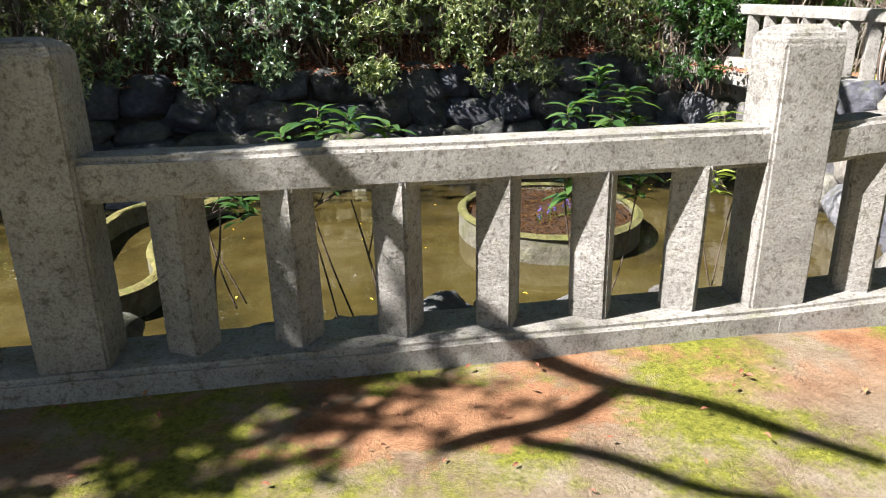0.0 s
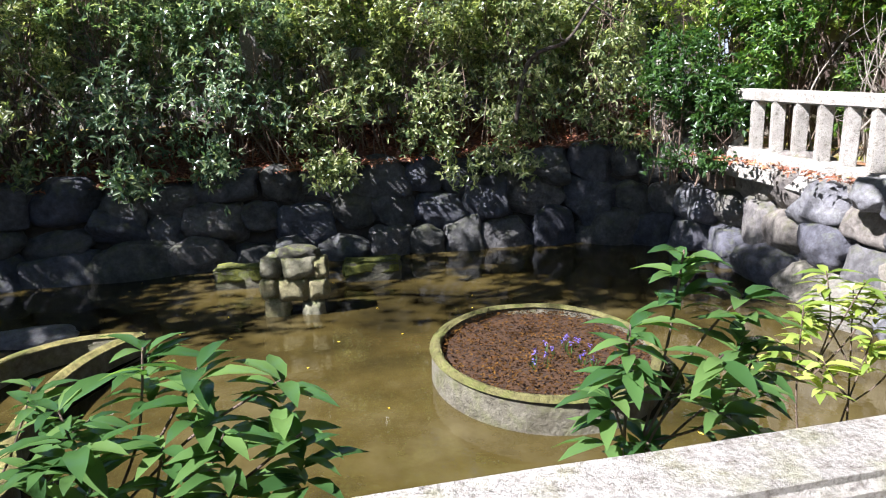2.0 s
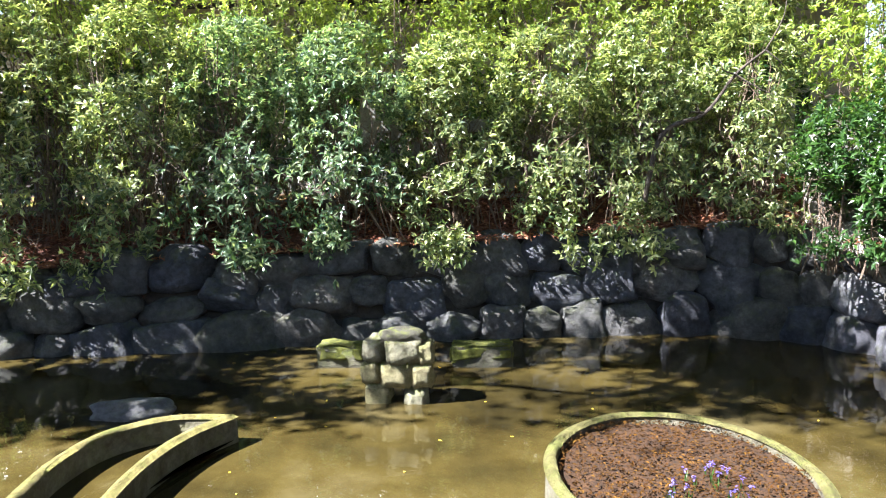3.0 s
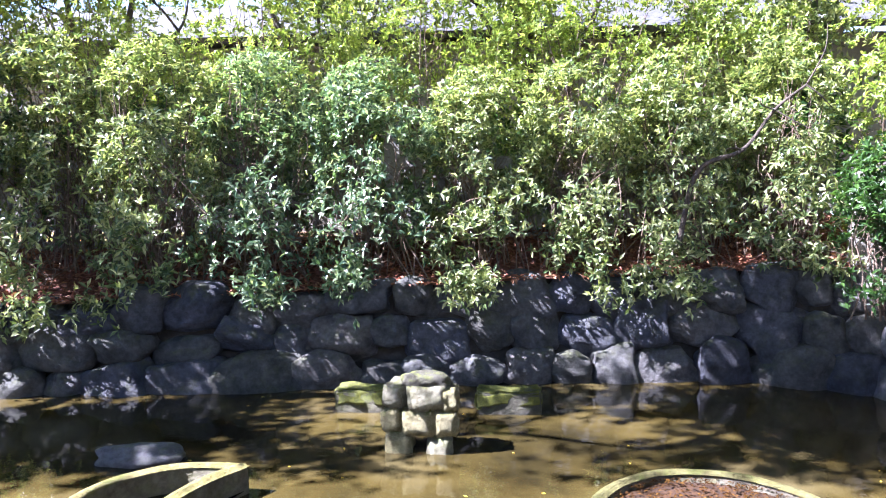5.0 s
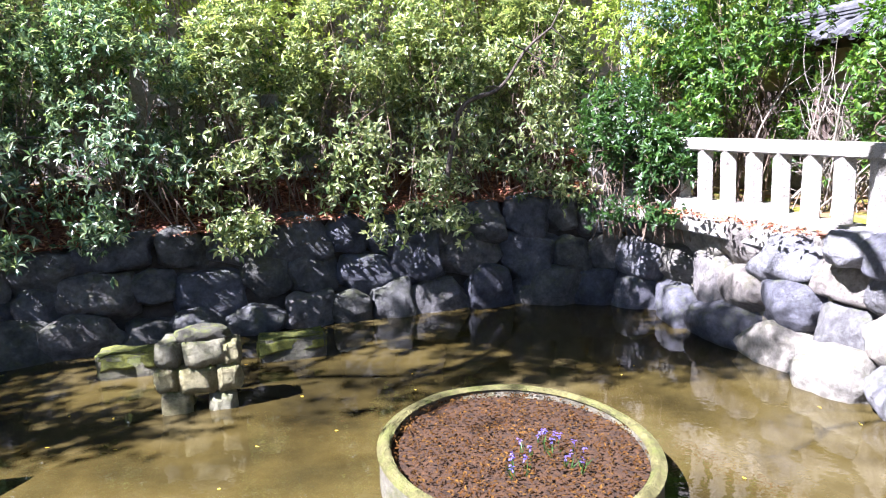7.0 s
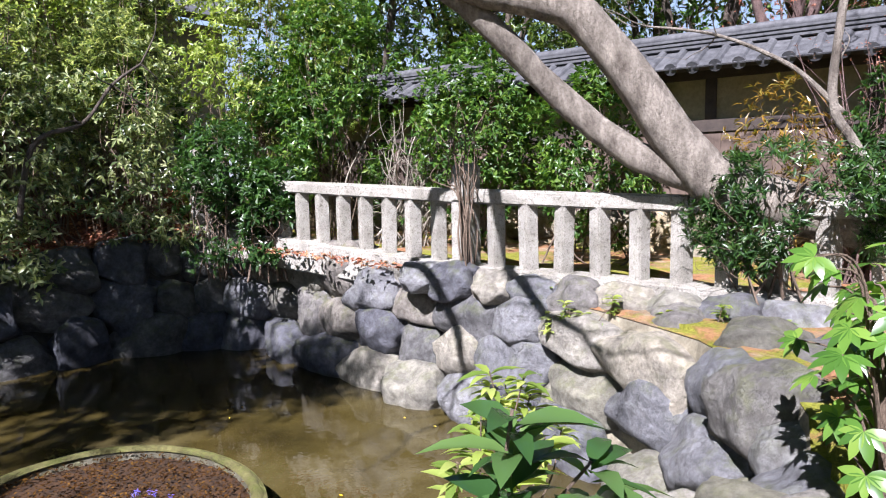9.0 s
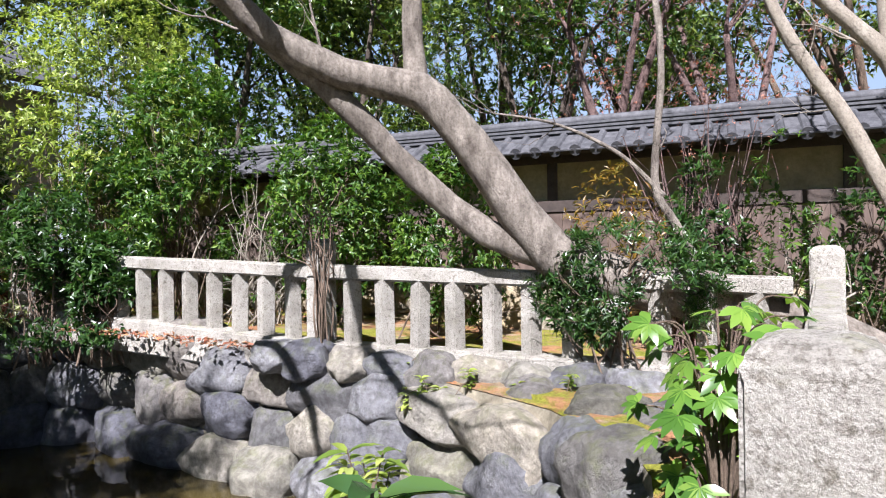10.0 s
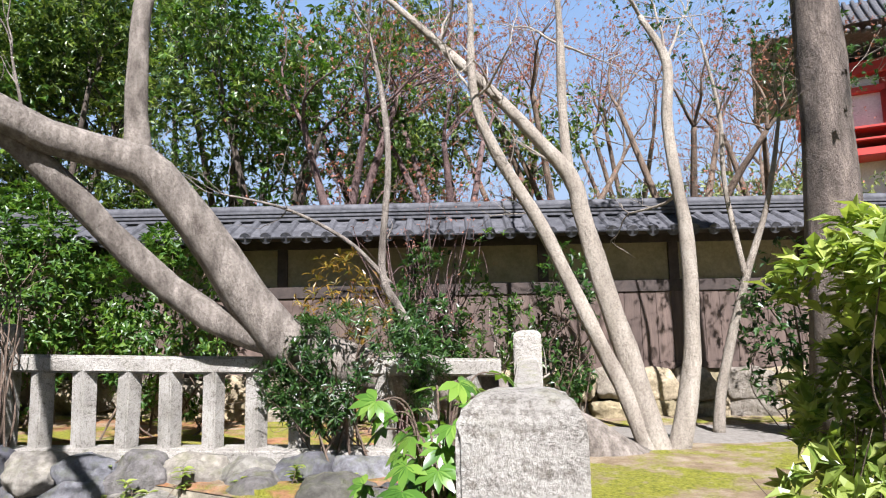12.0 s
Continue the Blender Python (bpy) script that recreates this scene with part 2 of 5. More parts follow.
BEAM = simple_material("dark_stained_timber", (0.07, 0.05, 0.04), (0.03, 0.022, 0.018), 6, 0.75, 0.4)
TILE = simple_material("grey_clay_tile", (0.11, 0.11, 0.12), (0.036, 0.037, 0.043), 9, 0.72, 0.3)
WALLSTONE = rock_material("cream_wall_stone", (0.55, 0.47, 0.34), (0.3, 0.25, 0.17), 0.1)
RED = simple_material("vermilion_paint", (0.5, 0.04, 0.025), (0.33, 0.03, 0.02), 5, 0.55, 0.1)
WHITE = simple_material("white_plaster", (0.75, 0.73, 0.7), (0.62, 0.6, 0.57), 3, 0.8, 0.1)
VIOLET = leaf_material("violet_petal", [(0.09, 0.07, 0.36), (0.15, 0.11, 0.48)], 0.5, 0.3)
JOINT = simple_material("pale_sandy_mortar", (0.34, 0.3, 0.22), (0.16, 0.14, 0.1), 10, 0.95, 0.6)
MORTAR = simple_material("dark_joint_soil", (0.072, 0.06, 0.048), (0.024, 0.021, 0.018), 10, 0.95, 0.6)
# pale house wall painted in a greyer shade colour to stay dim behind the hedge
SHADE_GREY_RENDER = simple_material("shade_grey_house_render", (0.3, 0.29, 0.27), (0.2, 0.19, 0.175), 3, 0.9, 0.2)
GRAVEL = simple_material("grey_sandy_gravel", (0.26, 0.24, 0.21), (0.15, 0.135, 0.115), 14, 0.95, 0.8)
GLASS = simple_material("dark_window_glass", (0.06, 0.07, 0.08), (0.04, 0.045, 0.05), 2, 0.05, 0.0, spec=0.6)


# ---- mesh helpers ----
def part(name, bm, mat, parent=None, label="", smooth=False):
    """Links a bmesh as one mesh object, under parent where one is given."""
    me = bpy.data.meshes.new(name)
    bm.to_mesh(me)
    bm.free()
    return part_mesh(name, me, mat, parent, label, smooth)


def part_mesh(name, me, mat, parent=None, label="", smooth=False):
    if mat and not me.materials:
        me.materials.append(mat)
    if smooth:
        me.polygons.foreach_set("use_smooth", [True] * len(me.polygons))
    ob = new(name, me)
    ob.parent = parent
    if label:
        ob["label"] = label
    return ob


def empty(name, x=0, y=0, z=0, turn=0):
    ob = new(name)
    ob.matrix_world = pose(x, y, z, 0, 0, turn)
    ob.empty_display_size = 0.1
    return ob


def box(bm, x0, y0, z0, x1, y1, z1, bevel=0.0, m=None):
    r = bmesh.ops.create_cube(bm, size=1.0)
    vs = r["verts"]
    for v in vs:
        v.co = Vector(((x0 + x1) / 2 + v.co.x * (x1 - x0), (y0 + y1) / 2 + v.co.y * (y1 - y0), (z0 + z1) / 2 + v.co.z * (z1 - z0)))
    if m:
        for v in vs:
            v.co = m @ v.co
    if bevel:
        es = list({e for v in vs for e in v.link_edges})
        bmesh.ops.bevel(bm, geom=es, offset=bevel, segments=2, affect="EDGES")


def roughen(bm, size, scale, seed=0):
    """Small uneven dents in a mesh."""
    for v in bm.verts:
        p = v.co * scale + Vector((seed * 3.1, seed * 1.7, 0))
        v.co += noise.noise_vector(p) * size


def tube(points, radii, sides=8, wobble=0.0, seed=0, closed_end=True):
    """A bmesh of a tapered limb along a smooth line through the points."""
    pts, rad = [Vector(p) for p in points], list(radii)
    fine, rr = [], []
    for i in range(len(pts) - 1):
        p0, p1, p2, p3 = pts[max(i - 1, 0)], pts[i], pts[i + 1], pts[min(i + 2, len(pts) - 1)]
        steps = max(2, min(8, int((p2 - p1).length / (max(rad[i], 0.012) * 2.2))))
        for k in range(steps):
            t = k / steps
            fine.append(0.5 * (2 * p1 + (p2 - p0) * t + (2 * p0 - 5 * p1 + 4 * p2 - p3) * t * t + (3 * p1 - p0 - 3 * p2 + p3) * t ** 3))
            rr.append(rad[i] * (1 - t) + rad[i + 1] * t)
    fine.append(pts[-1])
    rr.append(rad[-1])
    bm = bmesh.new()
    rings, side = [], None
    for i, p in enumerate(fine):
        d = (fine[min(i + 1, len(fine) - 1)] - fine[max(i - 1, 0)]).normalized()
        if side is None:
            side = d.orthogonal().normalized()
        side = (side - d * side.dot(d)).normalized()
        other = d.cross(side)
        ring = []
        for k in range(sides):
            a = 2 * math.pi * k / sides
            q = (math.cos(a) * side + math.sin(a) * other)
            r = rr[i] * (1 + wobble * noise.noise(p * 2.2 + q * 0.9 + Vector((seed, 0, 0))))
            ring.append(bm.verts.new(p + q * r))
        rings.append(ring)
    for a, b in zip(rings, rings[1:]):
        for k in range(sides):
            bm.faces.new((a[k], a[(k + 1) % sides], b[(k + 1) % sides], b[k]))
    bm.faces.new(rings[-1])
    bm.faces.new(list(reversed(rings[0])))
    return bm


def joined(name, bms, mat, parent=None, label="", smooth=True):
    """Several bmeshes as one mesh part."""
    out = bmesh.new()
    for bm in bms:
        me = bpy.data.meshes.new("bit")
        bm.to_mesh(me)
        bm.free()
        out.from_mesh(me)
        bpy.data.meshes.remove(me)
    return part(name, out, mat, parent, label, smooth)


def leaves_mesh(name, place, aim, up, length, width, fold=0.25, bend=0.25):
    """Many leaves as one mesh. place: roots; aim: ways of the leaves; up: their upper side; arrays of n rows."""
    n = len(place)
    aim = aim / np.maximum(np.linalg.norm(aim, axis=1, keepdims=True), 1e-6)
    side = np.cross(aim, up)
    side /= np.maximum(np.linalg.norm(side, axis=1, keepdims=True), 1e-6)
    top = np.cross(side, aim)
    ln, wd = np.broadcast_to(length, n)[:, None], np.broadcast_to(width, n)[:, None]
    mid = place + aim * ln * 0.5 + top * ln * bend * 0.12
    tip = place + aim * ln - top * ln * bend * 0.35
    le = mid - side * wd * 0.5 + top * wd * fold
    ri = mid + side * wd * 0.5 + top * wd * fold
    v = np.stack([place, ri, tip, le, mid], 1).reshape(-1, 3)
    k = np.arange(n)[:, None] * 5
    f = np.concatenate([k + [0, 1, 4], k + [1, 2, 4], k + [2, 3, 4], k + [3, 0, 4]], 1).reshape(-1, 3)
    me = bpy.data.meshes.new(name)
    me.from_pydata(v.tolist(), [], f.tolist())
    return me


def fine_leaves_mesh(name, place, aim, up, length, width, fold=0.15, droop=0.35):
    """Like leaves_mesh, with a rounded outline and a drooping midrib, for plants seen close by."""
    n = len(place)
    aim = aim / np.maximum(np.linalg.norm(aim, axis=1, keepdims=True), 1e-6)
    side = np.cross(aim, up)
    side /= np.maximum(np.linalg.norm(side, axis=1, keepdims=True), 1e-6)
    top = np.cross(side, aim)
    ln, wd = np.broadcast_to(length, n)[:, None], np.broadcast_to(width, n)[:, None]
    steps, wide = (0.0, 0.22, 0.48, 0.76, 1.0), (0.0, 0.72, 1.0, 0.66, 0.0)
    v = []
    for t, w in zip(steps, wide):
        m = place + aim * ln * (t - 0.12 * droop * t * t) - top * ln * droop * t * t + (0, 0, 0) - np.array([0, 0, 1.0]) * ln * droop * 0.25 * t * t
        if w == 0:
            v.append(m)
        else:
            v += [m, m - side * wd * 0.5 * w + top * wd * fold * w, m + side * wd * 0.5 * w + top * wd * fold * w]
    v = np.stack(v, 1).reshape(-1, 3)
    faces = []
    for k in range(n):
        o = 11 * k
        faces += [(o, o + 1, o + 2), (o, o + 3, o + 1), (o + 1, o + 4, o + 5, o + 2), (o + 1, o + 3, o + 6, o + 4), (o + 4, o + 7, o + 8, o + 5), (o + 4, o + 6, o + 9, o + 7), (o + 7, o + 10, o + 8), (o + 7, o + 9, o + 10)]
    me = bpy.data.meshes.new(name)
    me.from_pydata(v.tolist(), [], faces)
    me.polygons.foreach_set("use_smooth", [True] * len(me.polygons))
    return me


def whorls(rng, tips, ways, count, length, width, spread=0.9):
    """Leaves set round the ends of twigs."""
    n = len(tips)
    ways = ways / np.maximum(np.linalg.norm(ways, axis=1, keepdims=True), 1e-6)
    tips, ways = np.repeat(tips, count, 0), np.repeat(ways, count, 0)
    out = rng.normal(size=(n * count, 3))
    out -= ways * (out * ways).sum(1, keepdims=True)
    out /= np.maximum(np.linalg.norm(out, axis=1, keepdims=True), 1e-6)
    aim = ways * (1 - spread * 0.6) + out * spread + rng.normal(size=out.shape) * 0.15
    up = ways + (0, 0, 0.8)
    size = rng.uniform(0.65, 1.2, n * count)
    return tips - ways * rng.uniform(0, 0.05, (n * count, 1)), aim, up + rng.normal(size=up.shape) * 0.25, length * size, width * size


# ---- plan ----
WATER_Z = -1.0
POND = [(-10.5, 1.7), (-4.0, 2.75), (0.0, 3.5), (2.6, 4.0), (3.7, 4.5), (4.5, 5.5), (4.75, 6.6), (4.82, 7.8), (4.72, 9.0), (4.62, 10.2), (4.7, 11.6), (4.3, 12.75),
        (2.8, 13.15), (0.4, 12.9), (-2.0, 12.4), (-4.0, 11.85), (-7.0, 11.1), (-10.5, 10.3)]
BACK = list(reversed(POND[11:]))            # from the far left to the far right
POST_A, POST_B, POST_C = (-1.42, 2.40), (1.47, 2.9), (6.56, 3.44)
POST_M, POST_D = (5.42, 8.34), (4.3, 13.2)


def smooth(a, b, x):
    t = min(max((x - a) / (b - a), 0.0), 1.0)
    return t * t * (3 - 2 * t)


def back_line(x):
    return float(np.interp(x, [p[0] for p in BACK], [p[1] for p in BACK]))


def in_pond(x, y):
    inside = False
    for (x0, y0), (x1, y1) in zip(POND, POND[1:] + POND[:1]):
        if (y0 > y) != (y1 > y) and x < (x1 - x0) * (y - y0) / (y1 - y0) + x0:
            inside = not inside
    return inside


def land(x, y):
    """Height of the ground beside the pond."""
    south = 0.33 * smooth(1.7, 6.2, x)
    east = 0.29 + 0.045 * max(0.0, min(y, 12) - 5.6)
    h = south + (east - south) * smooth(2.8, 4.6, y) * smooth(2.0, 4.5, x)
    north = 0.2 + 0.04 * min(max(x + 7, 0), 11) + 0.7 * smooth(0.2, 1.5, y - back_line(x))
    w = smooth(-0.9, 0.2, y - back_line(x)) * smooth(7.0, 5.0, x) if x < 7 else 0.0
    return h + (north - h) * w


def near_pond(x, y, reach):
    """Whether a place lies in the pond or within reach of its edge."""
    if in_pond(x, y):
        return True
    p = Vector((x, y))
    for a, b in zip(POND, POND[1:] + POND[:1]):
        a, b = Vector(a), Vector(b)
        t = min(max((p - a).dot(b - a) / (b - a).length_squared, 0), 1)
        if (p - a - (b - a) * t).length < reach:
            return True
    return False


def ground_height(x, y):
    return -1.7 if -11 < x < 6 and 1 < y < 14 and near_pond(x, y, 0.5) else land(x, y) + 0.03 * noise.noise((x * 0.9, y * 0.9, 0)) + 0.012 * noise.noise((x * 4, y * 4, 3))


# ---- ground and water ----
def build_ground():
    xs = np.concatenate([[-2500, -400, -90, -40, -22, -15], np.arange(-12, 13.01, 0.13), [15, 19, 26, 40, 90, 400, 2500]])
    ys = np.concatenate([[-2500, -400, -90, -40, -20, -10, -6], np.arange(-3, 16.01, 0.13), [19, 24, 40, 90, 400, 2500]])
    verts = [(x, y, ground_height(x, y)) for y in ys for x in xs]
    w = len(xs)
    faces = [(j * w + i, j * w + i + 1, (j + 1) * w + i + 1, (j + 1) * w + i) for j in range(len(ys) - 1) for i in range(w - 1)]
    me = bpy.data.meshes.new("ground")
    me.from_pydata(verts, [], faces)
    g = part_mesh("ground", me, GROUND, smooth=True)
    tagged(g, "bare earth and bright green moss around a pond", "ground", kind="structure")


build_ground()
bm = bmesh.new()
bmesh.ops.create_grid(bm, x_segments=2, y_segments=2, size=1)
for v in bm.verts:
    v.co = Vector((-2.6 + v.co.x * 8.4, 7.6 + v.co.y * 6.6, WATER_Z))
tagged(part("water", bm, WATER), "murky olive-brown still pond water with dappled light", "pond", kind="structure")


def bed(name, x0, x1, depth, mat, label):
    """A sheet of fallen leaves on the bank behind the back wall."""
    bm = bmesh.new()
    rows = []
    for x in np.linspace(x0, x1, 60):
        rows.append([bm.verts.new((x, back_line(x) + 0.06 + t, max(land(x, back_line(x) + 0.06 + t), 0) + 0.045 + 0.03 * noise.noise((x * 3, t * 5, 1)))) for t in np.linspace(0, depth, 10)])
    for a, b in zip(rows, rows[1:]):
        for i in range(9):
            bm.faces.new((a[i], b[i], b[i + 1], a[i + 1]))
    return tagged(part(name, bm, mat, smooth=True), label, "leaf litter", kind="stuff")


bed("leaf_bed", -10, 4.3, 1.7, LITTER, "red-brown leaf litter on the shaded bank under the hedge")


def scatter_leaves(name, n, where, mat, size, label, seed):
    rng = np.random.default_rng(seed)
    place = np.array([where(rng) for _ in range(n)])
    aim = rng.normal(size=(n, 3)) * (1, 1, 0.25)
    up = rng.normal(size=(n, 3)) * 0.3 + (0, 0, 1)
    s = rng.uniform(0.6, 1.3, n) * size
    return tagged(part_mesh(name, leaves_mesh(name, place, aim, up, s, s * 0.45), mat), label, "fallen leaves", kind="stuff")


def on_back_bank(rng):
    x, t = rng.uniform(-9.5, 4.4), rng.uniform(0.02, 1.5)
    y = back_line(x) + t
    return x, y, land(x, y) + 0.07 + rng.uniform(0, 0.03)


def on_east_bank(rng):
    y = rng.uniform(8.6, 11.8)
    x = 5.0 + 0.23 * (8.6 - y) + rng.uniform(-0.2, 0.35)
    return x, y, land(x, y) + 0.05


def on_moss(rng):
    x, y = rng.uniform(-2.5, 3.5), rng.uniform(0.4, 2.5)
    return x, y, land(x, y) + 0.03


scatter_leaves("fallen_leaves", 9000, on_back_bank, LEAF_DEAD, 0.1, "red-brown fallen leaves heaped on the bank", 3)
scatter_leaves("fallen_leaves", 420, on_east_bank, LEAF_DEAD, 0.09, "brown fallen leaves on the stone bank by the fence", 4)
def on_peat(rng):
    a, r = rng.uniform(0, 6.283), math.sqrt(rng.uniform(0, 0.86))
    return 1.22 + 1.03 * r * math.cos(a), 7.6 + 1.22 * r * math.sin(a), -0.76 + rng.uniform(0, 0.02)


scatter_leaves("fallen_leaves", 3500, on_peat, LEAF_PEAT, 0.036, "brown leaf scraps lying on the planter soil", 6)
scatter_leaves("fallen_leaves", 160, on_moss, LEAF_DEAD, 0.035, "small dry leaf scraps on the mossy earth", 5)


# ---- stone walls round the pond ----
def rock_mesh(seed, boxy=0.55, sub=4, facets=9):
    bm = bmesh.new()
    bmesh.ops.create_icosphere(bm, subdivisions=sub, radius=0.5)
    rng = random.Random(seed)
    cuts = [(Vector((rng.gauss(0, 1), rng.gauss(0, 1), rng.gauss(0, 1))).normalized(), rng.uniform(0.4, 0.5)) for _ in range(facets)]
    for v in bm.verts:
        d = v.co.normalized()
        k = max(abs(d.x), abs(d.y), abs(d.z))
        p = d * 0.5 * ((1 - boxy) + boxy / k * 0.92)
        for nrm, h in cuts:
            k = d.dot(nrm)
            if k > 0.05:
                p = min(p, d * (h / k), key=lambda q: q.length_squared)
        p += d * 0.12 * noise.noise(d * 1.1 + Vector((seed * 7.3, 1, 2))) + d * 0.045 * noise.noise(d * 2.6 + Vector((0, seed * 5.1, 0))) + d * 0.014 * noise.noise(d * 7 + Vector((0, seed * 5.1, 0)))
        v.co = p
    me = bpy.data.meshes.new("rock")
    bm.to_mesh(me)
    bm.free()
    me.polygons.foreach_set("use_smooth", [True] * len(me.polygons))
    return me


def block_mesh(seed):
    """A roughly squared stone."""
    bm = bmesh.new()
    box(bm, -0.5, -0.5, -0.5, 0.5, 0.5, 0.5, 0.1)
    bmesh.ops.subdivide_edges(bm, edges=[e for e in bm.edges if e.calc_length() > 0.3], cuts=3, use_grid_fill=True)
    roughen(bm, 0.13, 1.7, seed)
    roughen(bm, 0.03, 5, seed)
    me = bpy.data.meshes.new("block")
    bm.to_mesh(me)
    bm.free()
    me.polygons.foreach_set("use_smooth", [True] * len(me.polygons))
    return me


ROCKS = {mat.name: [rock_mesh(i + 1 + 20 * k, 0.4 + 0.06 * (i % 6)) for i in range(10)] for k, mat in enumerate((ROCK_SHADED, ROCK_PALE, ROCK_MID, ROCK_MOSS, WALLSTONE))}
BLOCKY = rock_material("pale_cut_stone", (0.44, 0.41, 0.26), (0.22, 0.2, 0.1), 0.95)
ROCKS[BLOCKY.name] = [block_mesh(90 + i) for i in range(10)]
for key, meshes in ROCKS.items():
    for me in meshes:
        me.materials.append(bpy.data.materials[key])


def stone(parent, mat, x, y, z, sx, sy, sz, turn, rng, name="stone", tilt=7):
    ob = new(name, ROCKS[mat.name][rng.randrange(10)])
    ob.parent = parent
    ob.matrix_basis = pose(x, y, z, rng.uniform(-tilt, tilt), rng.uniform(-tilt, tilt), turn + rng.uniform(-10, 10)) @ Matrix.Diagonal((sx, sy, sz, 1))
    return ob


def stone_wall(name, label, line, foot, head, courses, width, batter, mat, seed, depth=0.5, other=None, joint=None):
    """Rough stones in courses along a line; the wall looks to the right of the line's way."""
    rng = random.Random(seed)
    wall = tagged(empty(name, *line[0], foot), label, "stone wall", kind="structure")
    back = Matrix.Translation((-line[0][0], -line[0][1], -foot))
    pts = [Vector((*p, 0)) for p in line]
    lengths = [(b - a).length for a, b in zip(pts, pts[1:])]
    total = sum(lengths)

    def at(s):
        for a, b, n in zip(pts, pts[1:], lengths):
            if s <= n or b is pts[-1]:
                d = (b - a).normalized()
                return a + d * s, d
            s -= n

    bm = bmesh.new()
    rows = []
    for i in range(41):
        p, d = at(total * i / 40)
        n = Vector((-d.y, d.x, 0))
        rows.append([bm.verts.new(Vector((p.x, p.y, 0)) + n * (0.16 + batter * k) + Vector((0, 0, foot - 0.4 + (head(p.x, p.y) - 0.06 - foot + 0.4) * k))) for k in (0, 1)] + [bm.verts.new((lambda q: Vector((q.x, q.y, max(land(q.x, q.y), head(p.x, p.y) - 0.06) - 0.004)))(Vector((p.x, p.y, 0)) + n * (0.5 + batter))), bm.verts.new((lambda q: Vector((q.x, q.y, land(q.x, q.y) - 0.03)))(Vector((p.x, p.y, 0)) + n * 0.95))])
    for a, b in zip(rows, rows[1:]):
        for k in range(3):
            bm.faces.new((a[k], b[k], b[k + 1], a[k + 1]))
    bm.normal_update()
    top = bmesh.new()
    for a, b in zip(rows, rows[1:]):
        for k in (1, 2):
            top.faces.new([top.verts.new(back @ v.co + Vector((0, 0, 0.012))) for v in (a[k], b[k], b[k + 1], a[k + 1])])
    bmesh.ops.remove_doubles(top, verts=top.verts, dist=0.001)
    part("bank_top", top, GROUND, wall, "mossy earth on top of the wall", True)
    for v in bm.verts:
        v.co = back @ v.co
    part("backing", bm, joint or MORTAR, wall, "pale sandy mortar in the joints" if joint else "dark soil in the joints")
    for c in range(courses):
        s = rng.uniform(-0.3, 0)
        while s < total:
            w = rng.uniform(*width) * (1.15 if c == 0 else 1.0)
            p, d = at(min(max(s + w / 2, 0), total))
            n = Vector((-d.y, d.x, 0))
            full = head(p.x, p.y) - foot
            h = full / courses
            k = (c + 0.5) / courses
            q = p + n * (0.2 + batter * k + rng.uniform(-0.09, 0.05) - (0.1 if c == 0 else 0))
            z = foot + h * (c + 0.5) + rng.uniform(-0.13, 0.1) * (1 if c else 0.5)
            m = other if other and rng.random() < 0.4 else mat
            ob = stone(wall, m, q.x, q.y, z, w * rng.uniform(1.12, 1.3), depth * rng.uniform(0.9, 1.25), h * rng.uniform(1.0, 1.55), math.degrees(math.atan2(d.y, d.x)), rng, "stone", 14)
            ob.matrix_basis = back @ ob.matrix_basis
            s += w
    return wall


# the rock colour here carries part of the wall's shade
stone_wall("wall_north", "rough boulder retaining wall along the pond, mossy, its colour darkened for shade", BACK, -1.15, lambda x, y: 0.27 + 0.04 * min(max(x + 7, 0), 11), 3, (0.45, 0.95), 0.12, ROCK_SHADED, 11, 0.6)
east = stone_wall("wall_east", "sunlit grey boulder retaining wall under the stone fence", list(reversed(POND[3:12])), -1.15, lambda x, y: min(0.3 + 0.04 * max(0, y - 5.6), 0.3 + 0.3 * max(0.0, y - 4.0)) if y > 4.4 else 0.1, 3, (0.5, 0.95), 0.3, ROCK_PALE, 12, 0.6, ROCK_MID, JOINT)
rng_top = random.Random(29)
for k in range(9):
    # a top course set back under the fence
    y = 8.6 - 0.47 * k
    ob = stone(east, ROCK_MID if k % 3 == 1 else ROCK_PALE, 5.0 + 0.233 * (8.34 - y), y, land(5.2, y) - 0.02, 0.5, rng_top.uniform(0.55, 0.65), rng_top.uniform(0.36, 0.5), 14, rng_top, "stone", 8)
    ob.matrix_basis = Matrix.Translation(-Vector(east.location)) @ ob.matrix_basis
for x, y, w in ((5.34, 5.62, 0.75), (5.10, 4.81, 0.85), (4.93, 4.25, 0.70)):
    ob = stone(east, ROCK_MID, x, y, land(x, y) - 0.12, w, w * 0.8, w * 0.62, 20, rng_top, "stone", 8)
    ob.matrix_basis = Matrix.Translation(-Vector(east.location)) @ ob.matrix_basis
stone_wall("wall_south", "low bank of rough stones below the fence", list(reversed(POND[0:4])), -1.15, lambda x, y: -0.2, 2, (0.4, 0.7), 0.15, ROCK_PALE, 13, 0.5)


# ---- stone fences ----
def post_bm(w, h, apex=0.07):
    bm = bmesh.new()
    box(bm, -w / 2, -w / 2, 0, w / 2, w / 2, h)
    top = [f for f in bm.faces if f.normal.z > 0.9]
    for inset, rise in ((0.035, 0.42), (0.07, 0.28), (0.13, 0.18), (0.17, 0.12)):
        bmesh.ops.inset_region(bm, faces=top, thickness=w * inset, depth=apex * rise)
    bmesh.ops.bevel(bm, geom=[e for e in bm.edges if e.calc_length() > 0.12], offset=0.012, segments=2, affect="EDGES")
    roughen(bm, 0.004, 6, h)
    return bm


